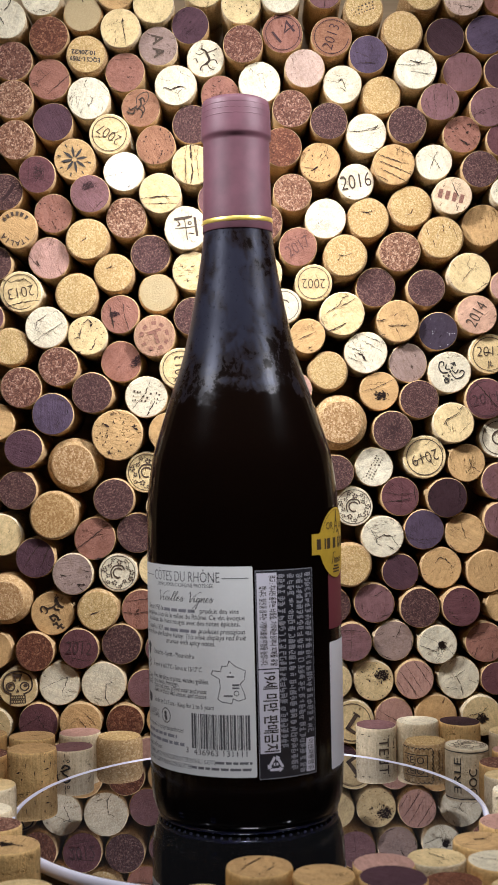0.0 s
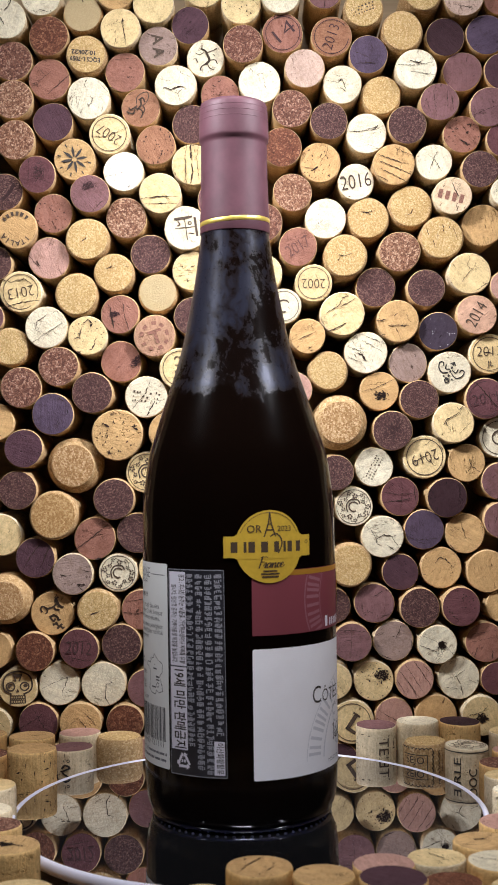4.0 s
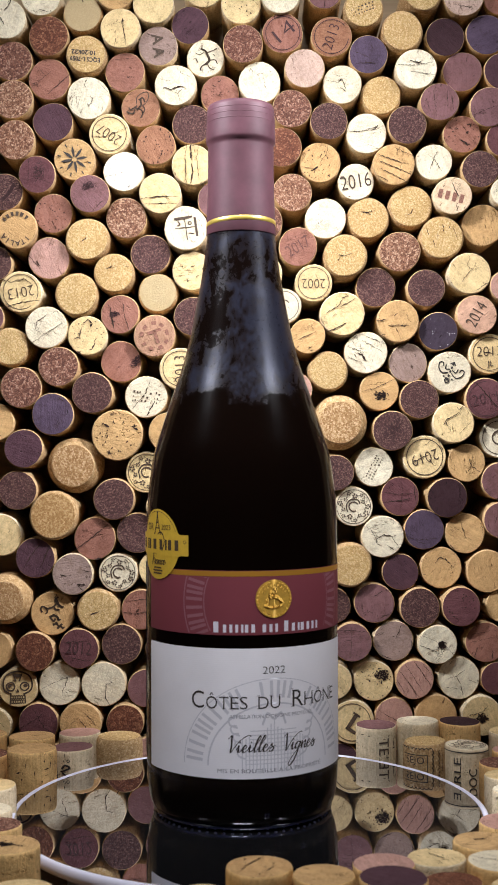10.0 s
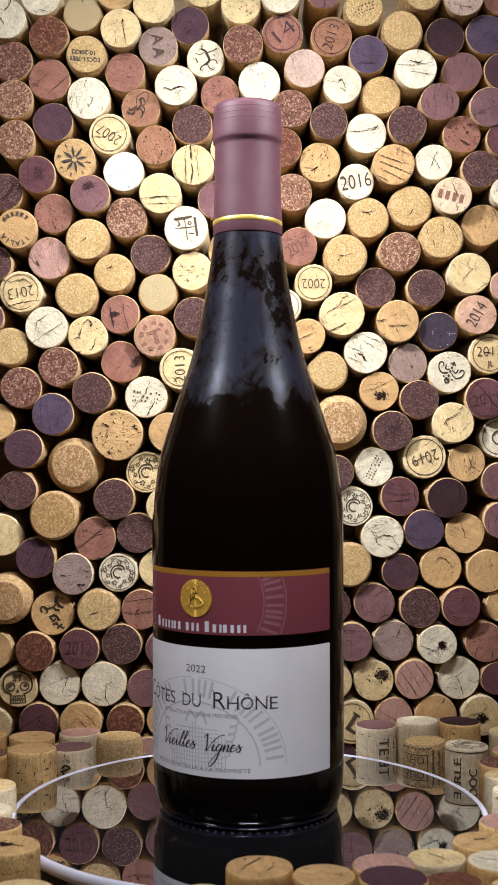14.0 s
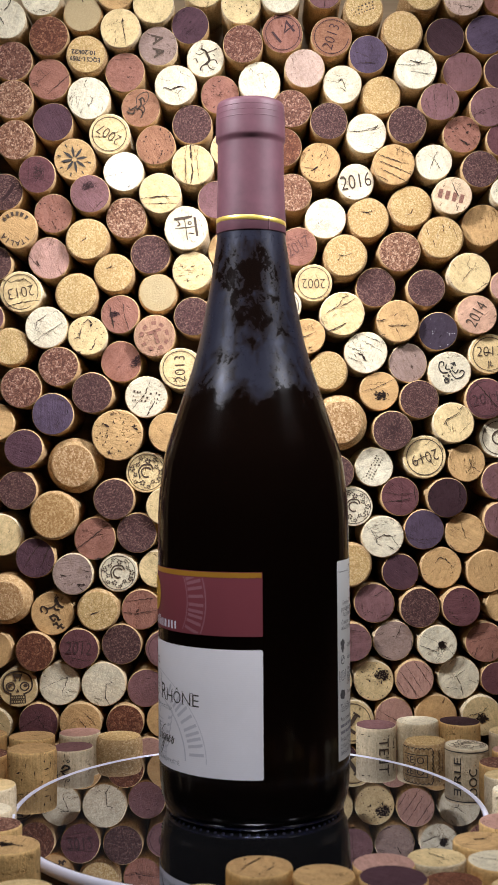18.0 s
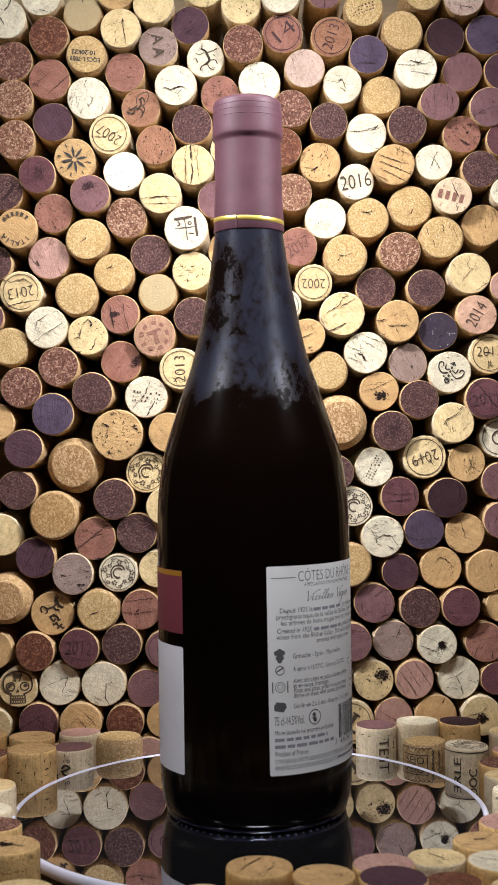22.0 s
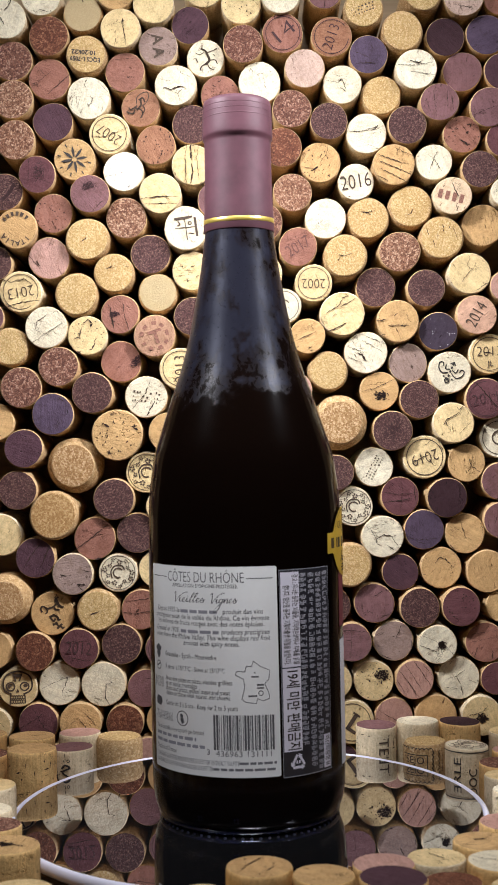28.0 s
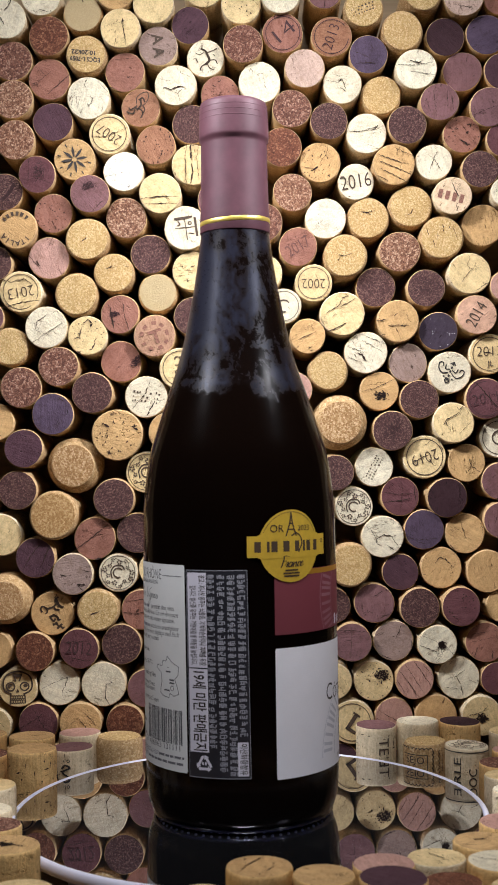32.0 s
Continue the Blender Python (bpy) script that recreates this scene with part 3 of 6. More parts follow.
def handwriting(bm, word, x0, x1, base, height, pen):
    """A word in joined, slanting handwriting from x0 to x1."""
    k = (x1 - x0) / sum(PEN[ch][1] for ch in word)
    x = x0
    for n, ch in enumerate(word):
        pts, adv = PEN[ch]
        line = [(x + (px + 0.28 * py) * k, base + py * height + 0.02 * (x - x0)) for px, py in spline(pts, 5)]
        for q, (a, b) in enumerate(zip(line, line[1:])):
            steep = abs(b[1] - a[1]) / (math.hypot(b[0] - a[0], b[1] - a[1]) + 1e-9)
            stroke(bm, [a, b], pen * ((0.75 + 0.9 * steep) if b[1] < a[1] else 0.75))
        if ch == "i":
            disc(bm, x + 0.62 * k, base + 1.45 * height, pen * 0.8, pen * 0.8, 8)
        x += adv * k


bm = bmesh.new()
letters(bm, "2022", 0.0045, OFF, 0.0, fit=0.0097, bold=-0.00005, base=0.0163)
small_caps(bm, "CÔTES", OFF - 0.0359, OFF - 0.0110, 0.0019, 0.0075, 0.0055)
small_caps(bm, "DU", OFF - 0.0074, OFF + 0.0030, 0.0019, 0.0055, 0.0055)
small_caps(bm, "RHÔNE", OFF + 0.0074, OFF + 0.0357, 0.0019, 0.0074, 0.0055)
wrap_part("lettering", bm, INK, white_label, FRONT, fc, 0.00022, "black appellation lettering")
bm = bmesh.new()
handwriting(bm, "Vieilles", OFF - 0.0200, OFF - 0.0002, -0.0160, 0.0030, 0.00042)
handwriting(bm, "Vignes", OFF + 0.0036, OFF + 0.0202, -0.0160, 0.0030, 0.00042)
wrap_part("script_lettering", bm, INK, white_label, FRONT, fc, 0.00022, "black handwritten lettering")
bm = bmesh.new()
letters(bm, "APPELLATION D'ORIGINE PROTÉGÉE", 0.0021, OFF, -0.0012, fit=0.0375)
letters(bm, "MIS EN BOUTEILLE À LA PROPRIÉTÉ", 0.0023, OFF, -0.0236, fit=0.048)
wrap_part("small_print", bm, MID_INK, white_label, FRONT, fc, 0.00022)

# maroon upper label
mz0, mz1 = 0.0823, 0.1089
mh, mc = mz1 - mz0, (mz0 + mz1) / 2
maroon = wrap_part("upper_label", label_sheet(fw, mh, 0.0004), MAROON, bottle, FRONT, mc, 0.00018, "maroon paper label with gold edge and coin")
bm = bmesh.new()
rect(bm, -fw / 2 + 0.0003, mh / 2 - 0.0024, fw / 2 - 0.0003, mh / 2 - 0.0002)
wrap_part("gold_line", bm, ORANGE, maroon, FRONT, mc, 0.00021, "orange-gold line along the upper edge")
bm = bmesh.new()
for side in (0, 180):
    arch_blocks(bm, OFF, 0.0002, [side - 22 + 8.8 * i for i in range(6)], 0.0013)
    ring_flat(bm, OFF, 0.0002, 0.0336, 0.0341, side - 22, side + 22, 24, FX, FY)
    ring_flat(bm, OFF, 0.0002, 0.0254, 0.0258, side - 26, side + 26, 24, FX, FY)
bmesh.ops.bisect_plane(bm, geom=bm.verts[:] + bm.edges[:] + bm.faces[:], plane_co=(0, mh / 2 - 0.0028, 0), plane_no=(0, 1, 0), clear_outer=True)
bmesh.ops.bisect_plane(bm, geom=bm.verts[:] + bm.edges[:] + bm.faces[:], plane_co=(0, -mh / 2 + 0.0004, 0), plane_no=(0, -1, 0), clear_outer=True)
wrap_part("border_print", bm, ROSE_INK, maroon, FRONT, mc, 0.00020, "faded rose border ornament")
bm = bmesh.new()
x = OFF - 0.0256
for n, w in enumerate((3.2, 2.1, 1.9, 1.9, 1.2, 2.1, 2.3, 0, 2.3, 2.0, 1.8, 0, 2.8, 2.3, 1.2, 2.5, 2.2, 2.0, 1.8)):
    if w:
        adv, tall = w * 0.00128, 0.0044 if n in (0, 12) else 0.0033
        rect(bm, x + 0.0001, -0.0122, x + 0.0001 + (adv - 0.0002) * (0.55 if w > 1.5 else 0.7), -0.0122 + tall)
        x += adv
    else:
        x += 0.0017
wrap_part("maker_line", bm, PALE_INK, maroon, FRONT, mc, 0.00021, "pale bars of the maker's line")
coin_bm = bmesh.new()
ring_flat(coin_bm, 0, 0, 0.0001, 0.0072, seg=36)
ring_flat(coin_bm, 0, 0, 0.0072, 0.0079, seg=36)
coin = wrap_part("gold_coin", coin_bm, COIN, maroon, FRONT + math.degrees(OFF / RB), mc + 0.0016, 0.0004, "embossed gold foil coin")
bm = bmesh.new()
for i in range(30):
    a = radians(12 * i)
    disc(bm, 0.0071 * math.cos(a), 0.0071 * math.sin(a), 0.00042, 0.00042, 6)
stroke(bm, spline([(-0.0040, -0.0026), (-0.0012, -0.0034), (0.0022, -0.0030), (0.0040, -0.0016)], 4), 0.0009)
stroke(bm, spline([(-0.0030, -0.0006), (-0.0008, 0.0010), (0.0022, 0.0002), (0.0034, -0.0020)], 4), 0.0013)
stroke(bm, spline([(-0.0028, -0.0026), (-0.0020, 0.0012), (-0.0010, 0.0034), (0.0010, 0.0042)], 4), 0.0010)
disc(bm, 0.0002, 0.0034, 0.0011, 0.0013, 12)
for i in range(9):
    a = radians(30 + i * 15)
    disc(bm, 0.0056 * math.cos(a), 0.0056 * math.sin(a), 0.0004, 0.0005, 6)
wrap_part("relief", thicken(bm, 0.00022), COIN, coin, FRONT + math.degrees(OFF / RB), mc + 0.0016, 0.0007)

# gold medal sticker
MED = 337.5
bm = bmesh.new()
out = []
for i in range(48):
    a = 2 * math.pi * i / 48
    out.append((0.0145 * math.cos(a), 0.0150 * math.sin(a)))
poly(bm, out)
medal = wrap_part("medal_sticker", bm, MEDAL, bottle, MED, 0.1188, 0.00050, "yellow-gold award medal sticker")
bm = bmesh.new()
poly(bm, [(-0.0192, -0.0044), (-0.0150, -0.0044), (-0.0138, -0.0050), (0.0138, -0.0050), (0.0150, -0.0044), (0.0192, -0.0044), (0.0192, 0.0044), (0.0150, 0.0044), (0.0138, 0.0050), (-0.0138, 0.0050), (-0.0150, 0.0044), (-0.0192, 0.0044)])
wrap_part("banner", bm, MEDAL, medal, MED, 0.1188, 0.00058)
bm = bmesh.new()
ring_flat(bm, 0, 0, 0.0134, 0.0136, 24, 156, 24, 1, 1.04)
letters(bm, "OR", 0.0044, -0.0066, 0.0072)
letters(bm, "2023", 0.0032, 0.0064, 0.0072)
stroke(bm, [(0, 0.0138), (-0.0006, 0.0095), (-0.0024, 0.0042)], 0.0006)
stroke(bm, [(0, 0.0138), (0.0006, 0.0095), (0.0024, 0.0042)], 0.0006)
rect(bm, -0.0009, 0.0090, 0.0009, 0.0095)
rect(bm, -0.0016, 0.0066, 0.0016, 0.0071)
handwriting(bm, "France", -0.0056, 0.0058, -0.0088, 0.0020, 0.00036)
for yy, w in ((-0.0100, 0.006), (-0.0112, 0.008), (-0.0124, 0.0072)):
    rect(bm, -w / 2, yy - 0.0004, w / 2, yy + 0.0003)
x = -0.0162
for w in (3.6, 1.3, 3.6, 3.8, 2.8, 1.3, 2.8, 2.8):
    adv = w * 0.00146
    rect(bm, x, -0.0023, x + adv * (0.52 if w > 2 else 0.6), 0.0021)
    x += adv
ring_flat(bm, 0.0173, 0.0014, 0.0005, 0.0008, seg=12)
stroke(bm, spline([(0.0002, 0.0042), (0.0026, 0.0052), (0.0046, 0.0036), (0.0052, 0.0008), (0.0036, -0.0026)], 4), 0.0006)
wrap_part("medal_print", bm, BROWN_INK, medal, MED, 0.1188, 0.00061, "brown tower, words and bars")

# back label
bw, bz0, bz1 = arc(B1 - B0), 0.0254, 0.1113
bh, bc = bz1 - bz0, (bz0 + bz1) / 2
back = wrap_part("back_label", label_sheet(bw, bh), BACK_PAPER, bottle, BACK, bc, 0.00018, "pale grey paper back label with small print")
top = bh / 2
bm = bmesh.new()
letters(bm, "CÔTES DU RHÔNE", 0.0062, 0, top - 0.0047, fit=0.0360, bold=-0.00006)
rect(bm, -bw / 2 + 0.0018, top - 0.0050, -0.0190, top - 0.0047)
rect(bm, 0.0190, top - 0.0050, bw / 2 - 0.0018, top - 0.0047)
letters(bm, "APPELLATION D'ORIGINE PROTÉGÉE", 0.0021, 0, top - 0.0081, fit=0.0305)
handwriting(bm, "Vieilles", -0.0150, 0.0012, top - 0.0150, 0.0018, 0.00022)
handwriting(bm, "Vignes", 0.0034, 0.0150, top - 0.0150, 0.0018, 0.00022)
letters(bm, "Depuis 1925 le", 0.0029, -0.0265, top - 0.0184, fit=0.0150, align="LEFT")
letters(bm, "produit des vins", 0.0029, 0.0090, top - 0.0184, fit=0.0165, align="LEFT")
letters(bm, "prestigieux issus de la vallée du Rhône. Ce vin évoque", 0.0029, 0.0, top - 0.0210, fit=0.0560)
letters(bm, "les arômes de fruits rouges avec des notes épicées.", 0.0029, 0.0, top - 0.0235, fit=0.0520)
letters(bm, "Created in 1925,", 0.0029, -0.0280, top - 0.0267, shear=0.25, fit=0.0160, align="LEFT")
letters(bm, "produces prestigious", 0.0029, 0.0082, top - 0.0267, shear=0.25, fit=0.0200, align="LEFT")
letters(bm, "wines from the Rhône Valley. This wine displays red fruit", 0.0029, 0.0, top - 0.0292, shear=0.25, fit=0.0565)
letters(bm, "aromas with spicy notes.", 0.0029, 0.003, top - 0.0317, shear=0.25, fit=0.0250)
L = -0.0212
letters(bm, "Grenache - Syrah - Mourvèdre", 0.0029, L, top - 0.0373, fit=0.0270, align="LEFT")
letters(bm, "À servir à 15/17°C - Serve at 15/17°C", 0.0028, L, top - 0.0426, fit=0.0305, align="LEFT")
letters(bm, "Avec des pâtes et pizza, viandes grillées", 0.0028, L, top - 0.0474, fit=0.0335, align="LEFT")
letters(bm, "et en sauce, fromages.", 0.0028, L, top - 0.0495, fit=0.0185, align="LEFT")
letters(bm, "Pasta and pizza, grilled meat and meat", 0.0028, L, top - 0.0515, fit=0.0325, align="LEFT", shear=0.25)
letters(bm, "dishes or those with sauces, and cheese.", 0.0028, L, top - 0.0535, fit=0.0325, align="LEFT", shear=0.25)
letters(bm, "Garde vin 2 à 5 ans - Keep for 2 to 5 years", 0.0028, L, top - 0.0578, fit=0.0355, align="LEFT")
letters(bm, "75 cl-14,5%Vol.", 0.0052, -bw / 2 + 0.0022, top - 0.0637, fit=0.0130, align="LEFT")
letters(bm, "Mis en bouteille à la propriété par/bottled", 0.0027, -bw / 2 + 0.0022, top - 0.0684, fit=0.0290, align="LEFT")
letters(bm, "Product of France", 0.0028, -bw / 2 + 0.0022, top - 0.0771, fit=0.0145, align="LEFT")
wrap_part("lettering", bm, GREY_TEXT, back, BACK, bc, 0.00021, "small black print")
bm = bmesh.new()
letters(bm, "CONTAINS SULPHITES INDEHOLDER SULFITTER ENTHÄLT SULFITE", 0.0026, -bw / 2 + 0.0022, 0.0, fit=0.0440, align="LEFT", base=top - 0.0810)
word_bars(bm, 0.0145, bw / 2 - 0.0018, top - 0.0801, 0.0010, rng, (0.0020, 0.0050), 0.0006)
letters(bm, "INNEHÅLLER SULFITER INNEHOLDER SULFITTER", 0.0026, -bw / 2 + 0.0022, 0.0, fit=0.0330, align="LEFT", base=top - 0.0836)
word_bars(bm, 0.0036, bw / 2 - 0.0018, top - 0.0827, 0.0010, rng, (0.0020, 0.0050), 0.0006)
wrap_part("small_print", bm, SOFT_TEXT, back, BACK, bc, 0.00021, "grey lines of tiny print")
bm = bmesh.new()
for x0, x1, y in ((-0.0108, 0.0080, 0.0186), (-0.0108, 0.0072, 0.0269), (-bw / 2 + 0.0022, -0.004, 0.0713), (-bw / 2 + 0.0022, 0.0, 0.0741)):
    word_bars(bm, x0, x1, top - y, 0.0013, rng, (0.0022, 0.0050), 0.0008)
wrap_part("small_print", bm, MID_INK, back, BACK, bc, 0.00021, "soft grey bars in place of names")
bm = bmesh.new()
gx = -0.0268
for i, (dx, dy) in enumerate(((0, 0), (0.0013, 0.0009), (-0.0013, 0.0009), (0, 0.0016), (0.0007, -0.0012), (-0.0007, -0.0011), (0, -0.0022))):
    disc(bm, gx + dx, top - 0.0365 + dy, 0.0011, 0.0011, 10)
ring_flat(bm, gx, top - 0.0428, 0.0016, 0.0020, seg=20)
stroke(bm, [(gx - 0.0012, top - 0.0432), (gx + 0.0012, top - 0.0418)], 0.0006)
ring_flat(bm, gx, top - 0.0496, 0.0019, 0.0022, seg=20)
ring_flat(bm, gx, top - 0.0496, 0.0010, 0.0012, seg=16)
stroke(bm, [(gx - 0.0032, top - 0.0475), (gx - 0.0032, top - 0.0517)], 0.0005)
stroke(bm, [(gx + 0.0032, top - 0.0475), (gx + 0.0032, top - 0.0517)], 0.0005)
poly(bm, [(gx - 0.0026, top - 0.0592), (gx + 0.0012, top - 0.0600), (gx + 0.0026, top - 0.0580), (gx + 0.0020, top - 0.0562), (gx - 0.0016, top - 0.0556), (gx - 0.0028, top - 0.0572)])
ring_flat(bm, -0.0110, top - 0.0633, 0.0028, 0.0032, seg=24)
disc(bm, -0.0114, top - 0.0623, 0.0009, 0.0009, 10)
poly(bm, [(-0.0124, top - 0.0633), (-0.0104, top - 0.0631), (-0.0100, top - 0.0649), (-0.0112, top - 0.0657)])
wrap_part("icon_print", bm, GREY_TEXT, back, BACK, bc, 0.00021, "small black icons")
bm = bmesh.new()
fx, fy = 0.0212, top - 0.0470
shape = [(0.0, 0.0085), (0.0028, 0.0062), (0.0066, 0.0046), (0.0062, 0.0010), (0.0044, -0.0008), (0.0060, -0.0046), (0.0064, -0.0068), (0.0036, -0.0078), (0.0014, -0.0068), (0.0008, -0.0088), (-0.0034, -0.0082), (-0.0050, -0.0070), (-0.0038, -0.0022), (-0.0042, 0.0012), (-0.0076, 0.0030), (-0.0070, 0.0044), (-0.0036, 0.0042), (-0.0030, 0.0064), (-0.0008, 0.0064), (0.0, 0.0085)]
stroke(bm, [(fx + a, fy + b) for a, b in shape], 0.00028)
disc(bm, fx + 0.0004, fy + 0.0038, 0.0003, 0.0003, 8)
rect(bm, fx - 0.0010, fy + 0.0018, fx + 0.0020, fy + 0.0024)
rect(bm, fx + 0.0012, fy - 0.0016, fx + 0.0040, fy - 0.0009)
rect(bm, fx + 0.0012, fy - 0.0028, fx + 0.0040, fy - 0.0022)
ring_flat(bm, fx + 0.0028, fy - 0.0046, 0.0008, 0.0011, seg=14)
rect(bm, fx - 0.0024, fy - 0.0060, fx + 0.0012, fy - 0.0054)
wrap_part("map_outline", bm, GREY_TEXT, back, BACK, bc, 0.00021, "thin outline of a country map")
bm = bmesh.new()
x, x1 = 0.0040, bw / 2 - 0.0022
while x < x1:
    w = rng.choice((0.0003, 0.0003, 0.0006, 0.0009))
    rect(bm, x, top - 0.0748, min(x + w, x1), top - 0.0605)
    x += w + rng.choice((0.0003, 0.0003, 0.0006))
letters(bm, "3", 0.0034, 0.0016, top - 0.0760)
letters(bm, "436963 131111", 0.0034, (0.0040 + x1) / 2, top - 0.0764, fit=0.023)
wrap_part("barcode", bm, GREY_TEXT, back, BACK, bc, 0.00021, "black barcode")

# black importer sticker
kw, kz0, kz1 = arc(K1 - K0), 0.0243, 0.1096
kh, kc = kz1 - kz0, (kz0 + kz1) / 2
sticker = wrap_part("importer_sticker", label_sheet(kw, kh, 0.0006), BLACK_FILM, bottle, KOR, kc, 0.00022, "black importer sticker with pale vertical print")
bm = bmesh.new()
for x0, x1, y0, y1 in ((-kw / 2 + 0.0001, kw / 2 - 0.0001, kh / 2 - 0.0004, kh / 2 - 0.0001), (-kw / 2 + 0.0001, kw / 2 - 0.0001, -kh / 2 + 0.0001, -kh / 2 + 0.0004), (-kw / 2 + 0.0001, -kw / 2 + 0.0003, -kh / 2 + 0.0001, kh / 2 - 0.0001), (kw / 2 - 0.0003, kw / 2 - 0.0001, -kh / 2 + 0.0001, kh / 2 - 0.0001)):
    rect(bm, x0, y0, x1, y1)
for cx in (-0.0022, 0.0021, 0.0063, 0.0105):
    y = kh / 2 - 0.0018
    end = -kh / 2 + (0.0175 if cx > 0.010 else 0.0120 if cx < -0.001 else 0.0026)
    while y > end:
        n = rng.uniform(0.0017, 0.0021)
        for s in (-0.0013, -0.0005, 0.0004, 0.0013):
            if rng.random() < 0.82:
                a, b = rng.uniform(0.0, 0.35 * n), rng.uniform(0.6 * n, n)
                rect(bm, cx + s - 0.00026, y - max(b, a + 0.0008), cx + s + 0.00026, y - a)
        for q in (0.2, 0.55, 0.85):
            if rng.random() < 0.75:
                a, b = rng.uniform(-0.0017, -0.0004), rng.uniform(0.0003, 0.0017)
                rect(bm, cx + a, y - n * q - 0.00022, cx + max(b, a + 0.0010), y - n * q + 0.00022)
        y -= n + rng.choice((0.0003, 0.0003, 0.0003, 0.0009))
wrap_part("small_print", bm, MID_INK, sticker, KOR, kc, 0.00026, "grey vertical lines of tiny print")
bm = bmesh.new()
px0, px1 = -kw / 2 + 0.0007, -kw / 2 + 0.0092
rect(bm, px0, kh / 2 - 0.0402, px1, kh / 2 - 0.0012)
rect(bm, px0, kh / 2 - 0.0748, px1, kh / 2 - 0.0407)
rect(bm, kw / 2 - 0.0054, -kh / 2 + 0.0012, kw / 2 - 0.0010, -kh / 2 + 0.0150)
panel = wrap_part("white_panel", bm, PALE_INK, sticker, KOR, kc, 0.00026, "pale panels of the sticker")
bm = bmesh.new()
mid = (px0 + px1) / 2
letters(bm, "경고 : 지나친 음주는 뇌졸중, 기억력손상이나 치매를 유발", 0.0033, mid + 0.0021, kh / 2 - 0.0207, turn=-90, fit=0.0370, bold=0.00004)
letters(bm, "합니다. 임신중 음주는 기형아출생 위험을 높입니다.", 0.0033, mid - 0.0020, kh / 2 - 0.0228, turn=-90, fit=0.0325, bold=0.00004)
letters(bm, "19세 미만 판매금지", 0.0066, mid, kh / 2 - 0.0578, turn=-90, fit=0.0325, bold=0.00012)
letters(bm, "이산화황함유", 0.0034, kw / 2 - 0.0032, -kh / 2 + 0.0081, turn=-90, fit=0.0126, bold=0.00004)
wrap_part("panel_print", bm, INK, panel, KOR, kc, 0.00029, "bold black vertical lettering")
bm = bmesh.new()
rx, ry = -kw / 2 + 0.0070, -kh / 2 + 0.0058
for i in range(3):
    a = radians(90 + 120 * i)
    b = radians(90 + 120 * (i + 1))
    p0, p1 = Vector((math.cos(a), math.sin(a))) * 0.0040, Vector((math.cos(b), math.sin(b))) * 0.0040
    s, e = p0.lerp(p1, 0.18), p0.lerp(p1, 0.72)
    stroke(bm, [(rx + s.x, ry + s.y), (rx + e.x, ry + e.y)], 0.0011)
    d = (p1 - p0).normalized()
    n = Vector((-d.y, d.x))
    poly(bm, [(rx + e.x + n.x * 0.0012, ry + e.y + n.y * 0.0012), (rx + e.x - n.x * 0.0012, ry + e.y - n.y * 0.0012), (rx + e.x + d.x * 0.0016, ry + e.y + d.y * 0.0016)])
rect(bm, rx - 0.0010, ry - 0.0004, rx - 0.0003, ry + 0.0008)
rect(bm, rx + 0.0002, ry - 0.0004, rx + 0.0010, ry + 0.0008)
wrap_part("recycling_mark", bm, PALE_INK, sticker, KOR, kc, 0.00026, "pale recycling triangle")
bottle.matrix_world = turned(0, BOTTLE_AT)

# ---- corks ----
LENGTH = 0.044


